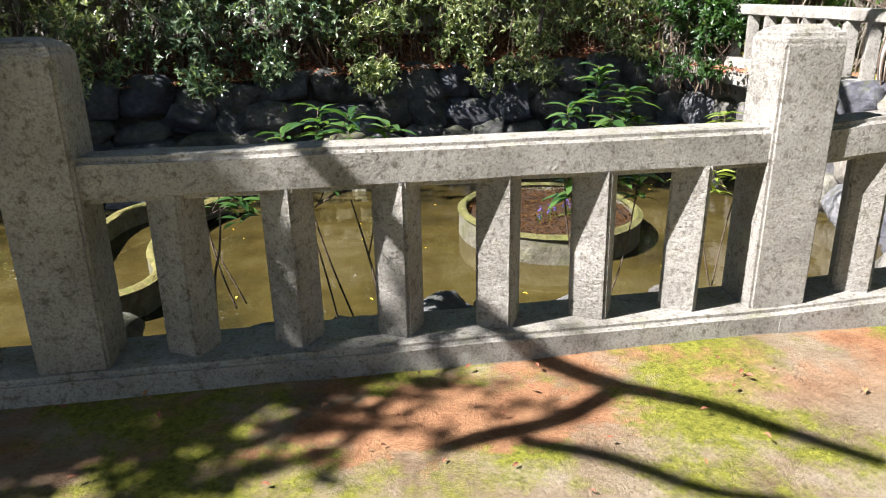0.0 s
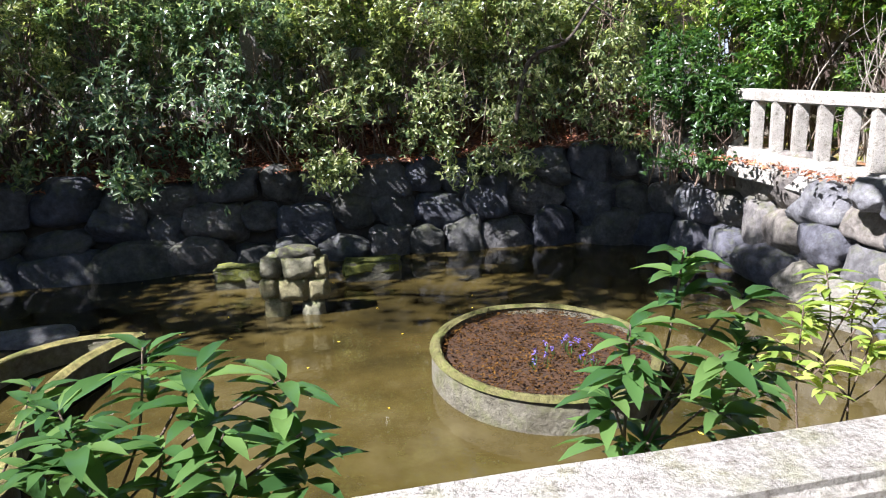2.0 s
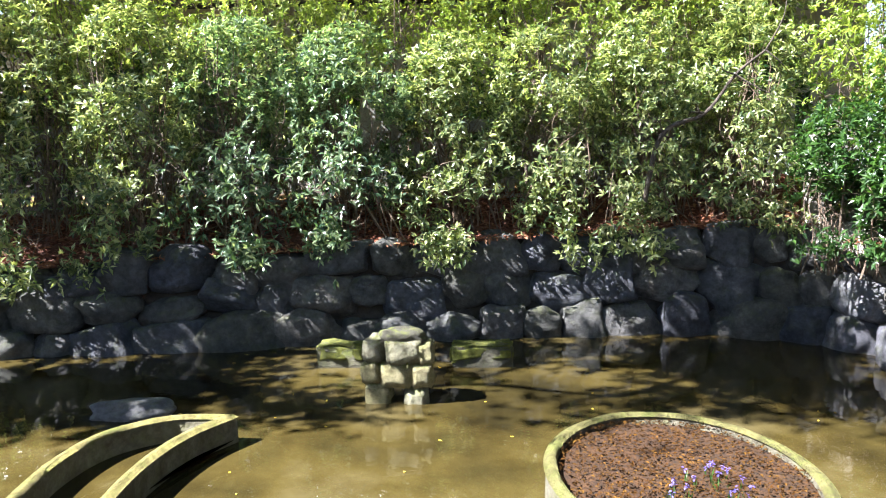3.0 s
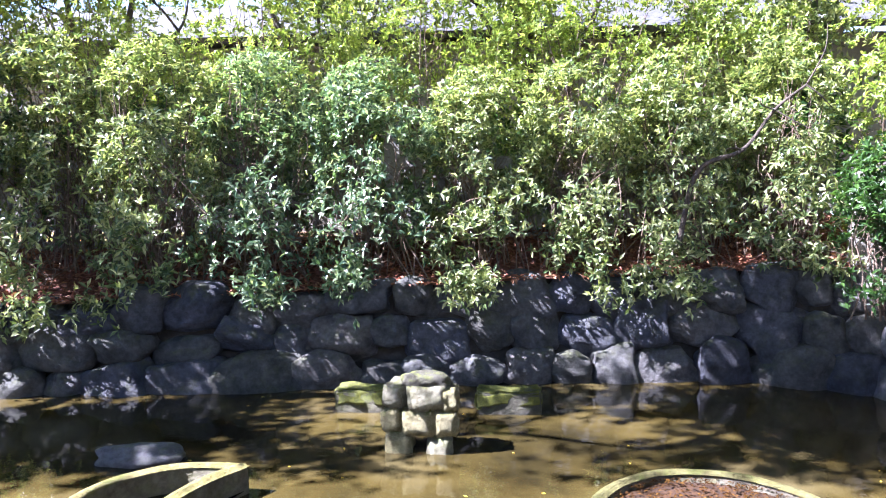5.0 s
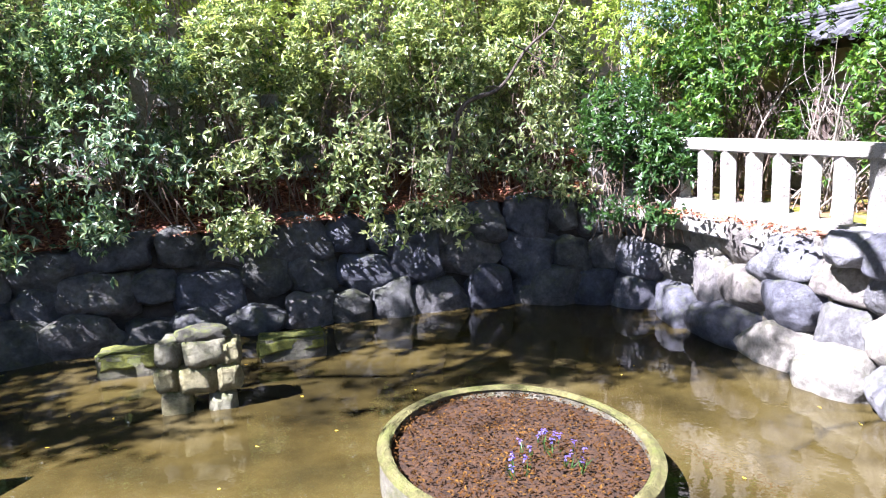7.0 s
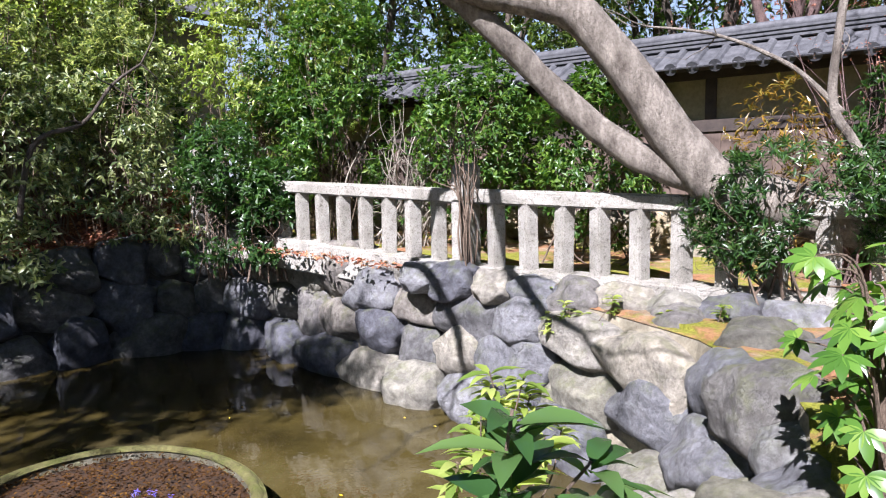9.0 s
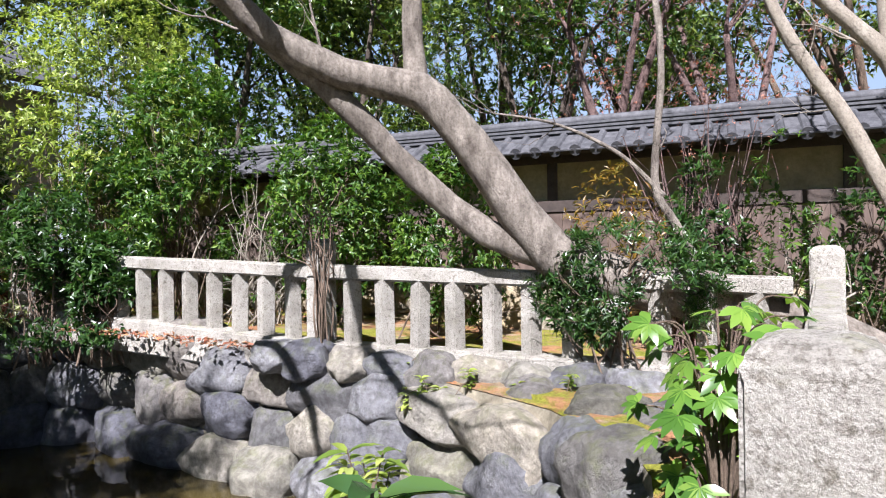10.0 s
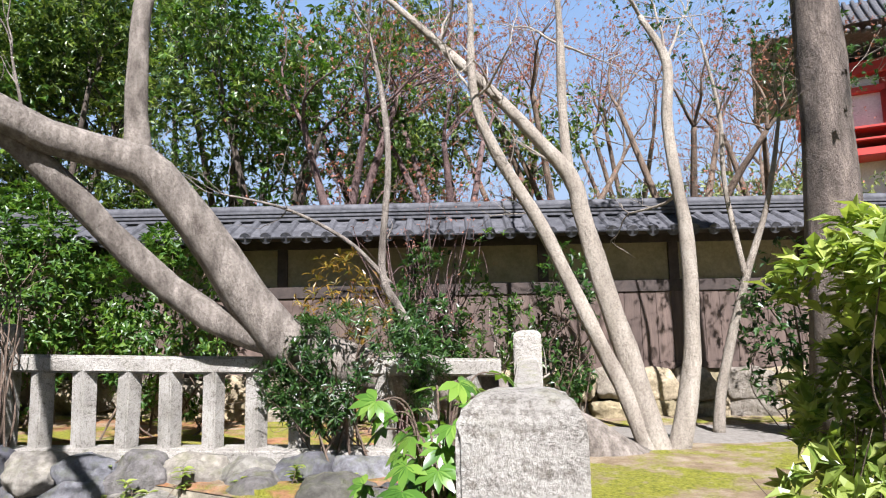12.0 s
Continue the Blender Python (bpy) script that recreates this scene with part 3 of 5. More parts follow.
def stone_fence(label, posts, span_counts, rail_h, twist, mat, foot=0.12, last_post=True, post_w=0.25):
    """posts: (x, y, foot height, rail top height, post top height)."""
    fence = tagged(empty("stone_fence", posts[0][0], posts[0][1], posts[0][2]), label, "stone fence")
    o = Vector(posts[0][:3])
    for i, (x, y, z, rail, top) in enumerate(posts if last_post else posts[:-1]):
        nx, ny = (posts[i + 1][0] - x, posts[i + 1][1] - y) if i + 1 < len(posts) else (x - posts[i - 1][0], y - posts[i - 1][1])
        p = part("post", post_bm(post_w, top - z + 0.15), mat, fence)
        p.matrix_basis = pose(x - o.x, y - o.y, z - 0.15 - o.z, 0, 0, math.degrees(math.atan2(ny, nx)))
    mesh = None
    for (a, b, count) in zip(posts, posts[1:], span_counts):
        pa, pb = Vector((a[0], a[1], 0)), Vector((b[0], b[1], 0))
        d = (pb - pa)
        length, turn = d.length, math.degrees(math.atan2(d.y, d.x))
        for name, lo, hi, half in (("rail", None, None, 0.1), ("plinth", -0.3, foot, 0.17)):
            bm = bmesh.new()
            box(bm, 0.0, -half, 0, length, half, 1)
            bmesh.ops.subdivide_edges(bm, edges=[e for e in bm.edges if e.calc_length() > 1.2], cuts=14, use_grid_fill=True)
            for v in bm.verts:
                t = v.co.x / length
                if name == "rail":
                    v.co.z = a[3] + (b[3] - a[3]) * t - rail_h * (1 - v.co.z)
                else:
                    v.co.z = a[2] + (b[2] - a[2]) * t + (foot if v.co.z > 0.5 else -0.3)
            bmesh.ops.bevel(bm, geom=[e for e in bm.edges if abs((e.verts[0].co - e.verts[1].co).normalized().x) > 0.95 and e.calc_face_angle(0) > 1], offset=0.022, segments=3, affect="EDGES")
            roughen(bm, 0.006, 4, a[0])
            for v in bm.verts:
                v.co.x = min(max(v.co.x, 0.124), length - 0.124) if name == "rail" else v.co.x
            ob = part(name, bm, mat, fence)
            ob.matrix_basis = pose(a[0] - o.x, a[1] - o.y, -o.z, 0, 0, turn)
        rng = random.Random(int(a[0] * 100))
        for k in range(count):
            t = (k + 1) / (count + 1)
            z0 = a[2] + (b[2] - a[2]) * t + foot - 0.02
            z1 = a[3] + (b[3] - a[3]) * t - rail_h + 0.02
            if mesh is None:
                bm = bmesh.new()
                box(bm, -0.078, -0.078, 0, 0.078, 0.078, 1, 0.0)
                bmesh.ops.bevel(bm, geom=[e for e in bm.edges if abs(e.verts[0].co.z - e.verts[1].co.z) > 0.5], offset=0.012, segments=2, affect="EDGES")
                mesh = bpy.data.meshes.new("baluster")
                bm.to_mesh(mesh)
                bm.free()
                mesh.materials.append(mat)
            ob = new("baluster", mesh)
            ob.parent = fence
            p = pa.lerp(pb, t)
            ob.matrix_basis = pose(p.x - o.x, p.y - o.y, z0 - o.z, rng.uniform(-1, 1), rng.uniform(-1, 1), turn + twist + rng.uniform(-3, 3)) @ Matrix.Diagonal((rng.uniform(0.95, 1.05), rng.uniform(0.95, 1.05), z1 - z0, 1))
    return fence


stone_fence("low pitted granite fence of posts, rail and balusters",
            [(-7.0, 1.42, -0.02, 0.9, 1.25), (-4.19, 1.92, -0.02, 0.9, 1.25), (*POST_A, -0.01, 0.905, 1.24), (*POST_B, 0.0, 0.915, 1.245), (*POST_C, 0.34, 1.26, 1.46)], (6, 6, 6, 11), 0.165, -31, GRANITE, post_w=0.26)
stone_fence("sunlit white granite fence on top of the boulder wall",
            [(*POST_D, 0.75, 1.62, 2.0), (*POST_M, 0.42, 1.40, 1.62), (6.53, 3.58, 0.32, 1.26, 1.47)], (12, 11), 0.165, -25, GRANITE, last_post=False)
stone_fence("old grey stone fence half hidden behind the hedge",
            [(-9.6, 12.0, 0.9, 2.3, 2.6), (-6.2, 12.9, 0.95, 2.35, 2.65), (-2.6, 13.7, 1.0, 2.4, 2.7), (0.9, 14.3, 1.05, 2.4, 2.7), (4.3, 14.6, 1.05, 2.4, 2.7)], (8, 8, 8, 8), 0.2, 0, GRANITE_OLD)


# ---- things in the pond ----
def closed_wall(points, thick, z0, z1, bm=None):
    """A wall that follows a closed line; bmesh of its body."""
    bm = bm or bmesh.new()
    n = len(points)
    rings = []
    for i, p in enumerate(points):
        a, b = Vector(points[i - 1]), Vector(points[(i + 1) % n])
        d = (b - a).normalized()
        out = Vector((d.y, -d.x))
        p = Vector(p)
        q = p - out * thick
        u = 0.012 * noise.noise((p.x * 3, p.y * 3, 5))
        rings.append([bm.verts.new((p.x + out.x * 0.02, p.y + out.y * 0.02, z0)), bm.verts.new((p.x, p.y, z1 - 0.03 + u)), bm.verts.new((*(p - out * 0.025), z1 + u)), bm.verts.new((*(q + out * 0.025), z1 + u)), bm.verts.new((q.x, q.y, z1 - 0.03 + u)), bm.verts.new((q.x, q.y, z0))])
    for i in range(n):
        a, b = rings[i], rings[(i + 1) % n]
        for k in range(5):
            bm.faces.new((a[k], b[k], b[k + 1], a[k + 1]))
    return bm


def smooth_line(points, per=6):
    """An open smooth line through the points, without its last one."""
    pts = [Vector(p) for p in points]
    out = []
    for i in range(len(pts) - 1):
        p0, p1, p2, p3 = pts[max(i - 1, 0)], pts[i], pts[i + 1], pts[min(i + 2, len(pts) - 1)]
        for j in range(per):
            t = j / per
            out.append(tuple(0.5 * (2 * p1 + (p2 - p0) * t + (2 * p0 - 5 * p1 + 4 * p2 - p3) * t * t + (3 * p1 - p0 - 3 * p2 + p3) * t ** 3)))
    return out


def filled(points, z, bumps, inset):
    """A bumpy sheet inside a closed line."""
    c = sum((Vector(p) for p in points), Vector((0, 0))) / len(points)
    bm = bmesh.new()
    rings = []
    for k in range(1, 13):
        t = k / 12
        rings.append([bm.verts.new((*(c + (Vector(p) - c) * t * inset), z + bumps * noise.noise((p[0] * t * 4, p[1] * t * 4, k * 0.3)))) for p in points])
    m = bm.verts.new((*c, z))
    n = len(points)
    for i in range(n):
        bm.faces.new((m, rings[0][i], rings[0][(i + 1) % n]))
        for a, b in zip(rings, rings[1:]):
            bm.faces.new((a[i], b[i], b[(i + 1) % n], a[(i + 1) % n]))
    return bm


def planter(name, label, points, z1, soil, label_soil):
    thing = tagged(empty(name, 0, 0, -1.5), label, "pond planter")
    for bm, nm, mat, lab in ((closed_wall(points, 0.085, -1.6, z1 - 0.03), "wall", CONCRETE, "stained concrete wall"), (closed_wall([p for p in points], 0.09, z1 - 0.029, z1), "rim", RIM, "moss-grown rim")):
        for v in bm.verts:
            v.co.z += 1.5
        part(nm, bm, mat, thing, lab, True)
    bm = filled(points, z1 + soil, 0.035 if soil > -0.15 else 0.0, 0.965)
    for v in bm.verts:
        v.co.z += 1.5
    part("soil" if soil > -0.15 else "water_surface", bm, PEAT if soil > -0.15 else WATER, thing, label_soil, True)
    return thing


RING = [(1.22 + 1.03 * math.cos(a), 7.6 - 1.22 * math.sin(a)) for a in np.linspace(0, 2 * math.pi, 64, endpoint=False)]
planter("round_planter", "round concrete planter with mossy rim standing in the pond", RING[::-1], -0.7, -0.09, "damp red-brown peat")
LEAF_SHAPE = [(-2.72, 8.42), (-2.93, 7.95), (-3.0, 7.4), (-2.94, 6.8), (-2.78, 6.2), (-2.5, 5.65), (-2.62, 5.15), (-3.1, 5.05), (-3.45, 5.6), (-3.68, 6.6), (-3.83, 7.35), (-3.74, 7.95), (-3.32, 8.36)]
planter("pointed_planter", "boat-shaped concrete planter with mossy rim sunk in the pond", smooth_line((LEAF_SHAPE + LEAF_SHAPE[:1])[::-1]), -0.72, -0.24, "dark water inside")


def flower_patch():
    rng = np.random.default_rng(8)
    place, aim = [], []
    for cx, cy, k in ((1.42, 7.5, 9), (1.2, 7.2, 4), (1.5, 7.15, 4)):
        for _ in range(k):
            x, y, h = cx + rng.normal() * 0.09, cy + rng.normal() * 0.09, rng.uniform(0.05, 0.16)
            for _ in range(7):
                place.append((x, y, -0.79 + h + rng.uniform(0, 0.05)))
                aim.append(rng.normal(size=3))
    place, aim = np.array(place), np.array(aim)
    me = leaves_mesh("petals", place, aim, np.tile((0.0, 0, 1), (len(place), 1)) + aim * 0.1, 0.028, 0.016)
    thing = tagged(empty("flower_clump", 1.2, 7.15, -0.8), "small violet-blue flowers growing in the planter soil", "flowers")
    ob = tagged(part_mesh("petals", me, VIOLET, thing), kind="stuff")
    ob.matrix_basis = Matrix.Translation((-1.2, -7.15, 0.8))
    stems = np.array(place)[::7]
    base = stems * (1, 1, 0) + (0, 0, -0.8)
    rep = np.repeat(base, 3, 0)
    me = leaves_mesh("blades", rep, rng.normal(size=rep.shape) * (0.35, 0.35, 0.1) + (0, 0, 1), rng.normal(size=rep.shape), 0.13, 0.012)
    ob = tagged(part_mesh("blades", me, LEAF_DARK, thing), kind="stuff")
    ob.matrix_basis = Matrix.Translation((-1.2, -7.15, 0.8))


flower_patch()


def stack():
    """The little pile of cut stones on two legs."""
    thing = tagged(empty("stone_stack", -1.39, 9.75, -1.2), "small pile of cut pale stones on two legs, mossy on top", "stone pile")
    rng = random.Random(5)
    rows = [(-0.23, 0, 0.27, 0.32, 0.42), (0.2, 0, 0.25, 0.3, 0.4), (-0.3, 0.42, 0.2, 0.3, 0.24), (0.0, 0.38, 0.36, 0.34, 0.29), (0.27, 0.39, 0.24, 0.32, 0.27),
            (-0.25, 0.66, 0.23, 0.32, 0.26), (0.07, 0.66, 0.4, 0.36, 0.3), (0.31, 0.65, 0.17, 0.3, 0.24)]
    for i, (x, z, w, d, h) in enumerate(rows):
        stone(thing, BLOCKY, x, 0, z + h / 2, w * 1.04, d * 1.05, h * 1.04, 0, rng, "block", 3)
    ob = stone(thing, ROCK_MOSS, 0.05, 0, 0.95, 0.56, 0.38, 0.2, 0, rng, "cap", 3)
    for x, y, w in ((-2.3, 11.1, 0.85), (-0.55, 11.25, 0.8)):
        bm = bmesh.new()
        box(bm, -w / 2, -0.2, -0.35, w / 2, 0.2, 0.4, 0.02)
        bmesh.ops.subdivide_edges(bm, edges=bm.edges[:], cuts=2, use_grid_fill=True)
        roughen(bm, 0.03, 3, x)
        b = tagged(part("mossy_block", bm, ROCK_MOSS, None, "", True), "squared stone block under yellow-green moss at the water's edge", "stone block", "mossy blocks")
        b.matrix_world = pose(x, y, -1.13, 0, 0, 6)
        bm = bmesh.new()
        box(bm, -w / 2 - 0.008, -0.21, 0.22, w / 2 + 0.008, 0.21, 0.41, 0.03)
        bmesh.ops.subdivide_edges(bm, edges=bm.edges[:], cuts=5, use_grid_fill=True)
        roughen(bm, 0.045, 5, x)
        roughen(bm, 0.02, 14, x)
        part("moss_cap", bm, MOSS, b, "yellow-green moss", True)


stack()
rng0 = random.Random(3)
ob = stone(None, ROCK_PALE, -4.18, 8.98, -0.94, 0.95, 0.36, 0.22, -4, rng0, "flat_rock", 3)
tagged(ob, "flat pale rock lying in the water behind the planter", "rock")
for i, (x, y, z, s) in enumerate(((-2.0, 3.5, -0.32, 0.5), (0.0, 3.62, -0.3, 0.42), (0.28, 3.7, -0.33, 0.36), (1.45, 3.85, -0.4, 0.5), (3.1, 4.0, -0.15, 0.6), (3.9, 3.95, -0.05, 0.75), (4.5, 4.35, -0.25, 0.9), (4.0, 4.75, -0.75, 0.8))):
    ob = stone(None, ROCK_MID if i in (0, 3) else ROCK_PALE, x, y, z, s, s * 0.8, s * 0.7, 20 * i, rng0, "boulder")
    tagged(ob, "rough pale grey boulder on the near edge of the pond", "rock", "boulders at the pond edge")
rngw = np.random.default_rng(17)
n = 34
place = np.stack([rngw.uniform(-4, 4.4, n), rngw.uniform(5.5, 12, n), np.full(n, WATER_Z + 0.006)], 1)
me = leaves_mesh("floating_leaves", place, rngw.normal(size=(n, 3)) * (1, 1, 0), np.tile((0.0, 0, 1), (n, 1)), rngw.uniform(0.02, 0.07, n), rngw.uniform(0.015, 0.03, n), 0.05, 0.02)
tagged(part_mesh("floating_leaves", me, LEAF_YELLOW), "yellow fallen leaves floating on the pond", "floating leaves", kind="stuff")


# ---- distance ----
def sky_backdrop():
    """The pale haze of the sky, far beyond the trees."""
    m, n, l, b = material("hazy_sky", 1.0)
    e = n.new("ShaderNodeEmission")
    g = n.new("ShaderNodeNewGeometry")
    x = n.new("ShaderNodeSeparateXYZ")
    l.new(g.outputs["Position"], x.inputs[0])
    r = n.new("ShaderNodeMapRange")
    r.inputs[2].default_value = 170
    l.new(x.outputs[2], r.inputs[0])
    l.new(ramp(n, l, r.outputs[0], [(0.0, (0.85, 0.9, 0.97)), (0.35, (0.55, 0.76, 1.0)), (1.0, (0.28, 0.5, 0.9))]), e.inputs[0])
    e.inputs[1].default_value = 0.28
    l.new(e.outputs[0], n["Material Output"].inputs[0])
    bm = bmesh.new()
    rows = []
    for k in range(97):
        a = 2 * math.pi * k / 96
        rows.append([bm.verts.new((220 * math.cos(a), 220 * math.sin(a), z)) for z in (-5, 60, 120, 170)])
    for p, q in zip(rows, rows[1:]):
        for i in range(3):
            bm.faces.new((p[i], p[i + 1], q[i + 1], q[i]))
    tagged(part("backdrop", bm, m, None, "", True), "pale blue hazy spring sky", "sky", kind="structure")


sky_backdrop()


# ---- walled court beyond the fence ----
def roofed_wall():
    """A plastered garden wall with boards, a stone footing and a tiled roof, parallel to the fence."""
    x0, y0, turn, length = 12.6, -6.5, math.degrees(math.atan2(0.974, -0.225)), 24.0
    wall = tagged(empty("wall_court", x0, y0, 0, turn), "plastered garden wall with dark timber, brown boards and a grey tiled roof", "garden wall", kind="structure")
    rng = random.Random(4)
    # local x runs along the wall, +y is the side towards the pond
    bm = bmesh.new()
    box(bm, 0, -0.2, 0.1, length, 0.1, 3.1)
    part("core", bm, PLASTER, wall)
    s, k = 0.0, 0
    while s < length:
        w = rng.uniform(0.45, 0.95)
        for z, h in ((0.4, 0.36), (0.78, 0.44)):
            ob = stone(wall, WALLSTONE, s + w / 2 + rng.uniform(-0.1, 0.1), 0.2, z, w * 1.08, 0.4, h * 1.15, 0, rng, "footing_stone", 3)
        s += w
    bms = {"sill": (0.98, 1.08, 0.16), "middle_beam": (2.12, 2.3, 0.15), "eave_beam": (2.86, 3.0, 0.16)}
    for nm, (z0, z1, y) in bms.items():
        bm = bmesh.new()
        box(bm, 0, 0.1, z0, length, y, z1, 0.008)
        part(nm, bm, BEAM if nm != "sill" else PLANK, wall)
    bm = bmesh.new()
    box(bm, -0.115, 0, 0, 0.115, 0.022, 1.04, 0.004)
    me = bpy.data.meshes.new("board")
    bm.to_mesh(me)
    bm.free()
    me.materials.append(PLANK)
    for i in range(int(length / 0.235)):
        ob = new("board", me)
        ob.parent = wall
        ob.matrix_basis = pose(0.12 + i * 0.235, 0.1 + rng.uniform(0, 0.006), 1.08)
    bm = bmesh.new()
    box(bm, -0.075, 0, 2.3, 0.075, 0.05, 2.86, 0.006)
    me = bpy.data.meshes.new("timber_post")
    bm.to_mesh(me)
    bm.free()
    me.materials.append(BEAM)
    for i in range(12):
        ob = new("timber_post", me)
        ob.parent = wall
        ob.matrix_basis = pose(0.6 + i * 1.95, 0.1, 0)
    bm = bmesh.new()
    for side in (1, -1):
        m = Matrix.Translation((0, -0.05, 3.28)) @ Matrix.Rotation(radians(-27 * side), 4, "X")
        box(bm, -0.2, 0 if side > 0 else -0.75, -0.03, length + 0.2, 0.75 if side > 0 else 0, 0.02, 0, m)
    part("roof_deck", bm, BEAM, wall)
    rolls = bmesh.new()
    bmesh.ops.create_cone(rolls, cap_ends=True, segments=10, radius1=0.062, radius2=0.062, depth=0.78)
    for v in rolls.verts:
        v.co = Matrix.Rotation(radians(90), 3, "X") @ v.co
    cap = bmesh.ops.create_cone(rolls, cap_ends=True, segments=12, radius1=0.085, radius2=0.085, depth=0.05)
    for v in cap["verts"]:
        v.co = Matrix.Rotation(radians(90), 3, "X") @ v.co + Vector((0, 0.39, 0))
    me = bpy.data.meshes.new("roll_tile")
    rolls.to_mesh(me)
    rolls.free()
    me.materials.append(TILE)
    flat = bmesh.new()
    for k in range(4):
        box(flat, -0.13, 0.2 * k - 0.39, -0.045 + 0.004 * k, 0.13, 0.2 * k - 0.17, -0.02 + 0.004 * k, 0.004)
    mf = bpy.data.meshes.new("pan_tile")
    flat.to_mesh(mf)
    flat.free()
    mf.materials.append(TILE)
    for i in range(int(length / 0.29)):
        for side in (1, -1):
            m = Matrix.Translation((0.15 + i * 0.29, -0.05, 3.28)) @ (Matrix.Rotation(radians(180), 4, "Z") if side < 0 else Matrix()) @ Matrix.Rotation(radians(-27), 4, "X") @ Matrix.Translation((0, 0.41, 0.05))
            ob = new("roll_tile", me)
            ob.parent = wall
            ob.matrix_basis = m
            if side > 0:
                ob = new("pan_tile", mf)
                ob.parent = wall
                ob.matrix_basis = m @ Matrix.Translation((0.145, 0, 0.03))
    for k, (w, z) in enumerate(((0.17, 3.3), (0.15, 3.36), (0.13, 3.42))):
        bm = bmesh.new()
        box(bm, -0.2, -0.05 - w, z, length + 0.2, -0.05 + w, z + 0.045, 0.01)
        part("ridge_tile_course", bm, TILE, wall)
    bm = tube([(-0.2, -0.05, 3.5), (length / 2, -0.05, 3.5), (length + 0.2, -0.05, 3.5)], [0.075] * 3, 10)
    part("ridge_cap", bm, TILE, wall, smooth=True)


roofed_wall()


def gravel_path():
    """A sandy path in the court, between the trees and the garden wall."""
    bm = bmesh.new()
    rows = []
    across = np.linspace(-1, 1, 13)
    for k in range(74):
        y = -6 + k * 0.13
        mid = 8.75 - 0.12 * y
        row = []
        for u in across:
            x = mid + u * (0.85 + 0.15 * noise.noise((y, u, 4)))
            row.append(bm.verts.new((x, y, ground_height(x, y) + 0.02 - 0.03 * u ** 4)))
        rows.append(row)
    for a, b in zip(rows, rows[1:]):
        for i in range(12):
            bm.faces.new((a[i], a[i + 1], b[i + 1], b[i]))
    tagged(part("path", bm, GRAVEL, smooth=True), "grey sandy gravel path beside moss", "path", kind="structure")


gravel_path()


def temple():
    t = tagged(empty("temple_gate", 30.6, -11.9, 0.3, 78), "red-painted temple building with white walls and grey tiled roof", "temple")
    bm = bmesh.new()
    box(bm, -5, -3, 0, 5, 3, 11.7)
    part("wall", bm, WHITE, t)
    for i in range(6):
        bm = bmesh.new()
        bmesh.ops.create_cone(bm, cap_ends=True, segments=14, radius1=0.22, radius2=0.22, depth=11.7)
        ob = part("column", bm, RED, t, smooth=True)
        ob.matrix_basis = pose(-5 + i * 2, 3.1, 5.85)
    for z, h, d in ((11.1, 0.5, 3.5), (7.7, 0.3, 4.2), (10.4, 0.25, 3.3), (8.7, 0.12, 4.3), (8.25, 0.1, 4.3)):
        bm = bmesh.new()
        box(bm, -5.8, -d, z, 5.8, d, z + h, 0.03)
        part("beam", bm, RED, t)
    bm = bmesh.new()
    rows = []
    for k in range(9):
        u = k / 8
        w, d, z = 7.6 - 3.2 * u, 5.6 - 5.4 * u, 11.8 + 3.6 * u ** 1.35
        rows.append([bm.verts.new((sx * w, sy * d, z + 0.5 * (1 - u) ** 3)) for sx, sy in ((-1, -1), (1, -1), (1, 1), (-1, 1))])
    for a, b in zip(rows, rows[1:]):
        for i in range(4):
            bm.faces.new((a[i], a[(i + 1) % 4], b[(i + 1) % 4], b[i]))
    bm.faces.new(rows[-1])
    bm.faces.new(list(reversed(rows[0])))
    part("roof", bm, TILE, t)
    for i in range(46):
        x = -7.3 + i * 0.325
        pts = []
        for k in range(9):
            u = k / 8
            w, d, z = 7.6 - 3.2 * u, 5.6 - 5.4 * u, 11.8 + 3.6 * u ** 1.35
            if abs(x) < w:
                pts.append((x, d, z + 0.5 * (1 - u) ** 3 * min(1, (abs(x) / w) ** 2 + 0.02) + 0.08))
        if len(pts) > 1:
            part("roll_tile", tube(pts, [0.09] * len(pts), 6), TILE, t, smooth=True)


temple()


def house():
    """The pale house of which pieces show through the hedge."""
    h = tagged(empty("house", -3.0, 21.5, 0.9, 4), "pale grey plastered house behind the hedge and trees", "house")
    bm = bmesh.new()
    box(bm, -13, 0, 0, 12, 6, 5.2)
    part("wall", bm, SHADE_GREY_RENDER, h)
    bm = bmesh.new()
    for side in (1, -1):
        m = Matrix.Translation((-0.5, 3, 7.2)) @ Matrix.Rotation(radians(27 * side), 4, "X")
        box(bm, -13.2, 0 if side < 0 else -4.4, -0.1, 13.2, 4.4 if side < 0 else 0, 0.08, 0, m)
    part("roof", bm, TILE, h)
    for i in range(6):
        x = -11 + i * 4
        w = part("window", _frame_bm(1.6, 1.2), BEAM, h)
        w.matrix_basis = pose(x, -0.05, 1.4)
        bm = bmesh.new()
        box(bm, 0.06, 0.0, 0.06, 1.54, 0.02, 1.14)
        p = part("pane", bm, GLASS, w)
        p.matrix_basis = pose(0, 0.02, 0)


def _frame_bm(w, h):
    bm = bmesh.new()
    for x0, z0, x1, z1 in ((0, 0, w, 0.06), (0, h - 0.06, w, h), (0, 0.06, 0.06, h - 0.06), (w - 0.06, 0.06, w, h - 0.06), (w / 2 - 0.03, 0.06, w / 2 + 0.03, h - 0.06)):
        box(bm, x0, -0.03, z0, x1, 0.04, z1)
    return bm


house()


# ---- plants ----
def hidden_frame(ob, at):
    ob.matrix_basis = Matrix.Translation(-Vector(at))
    return ob


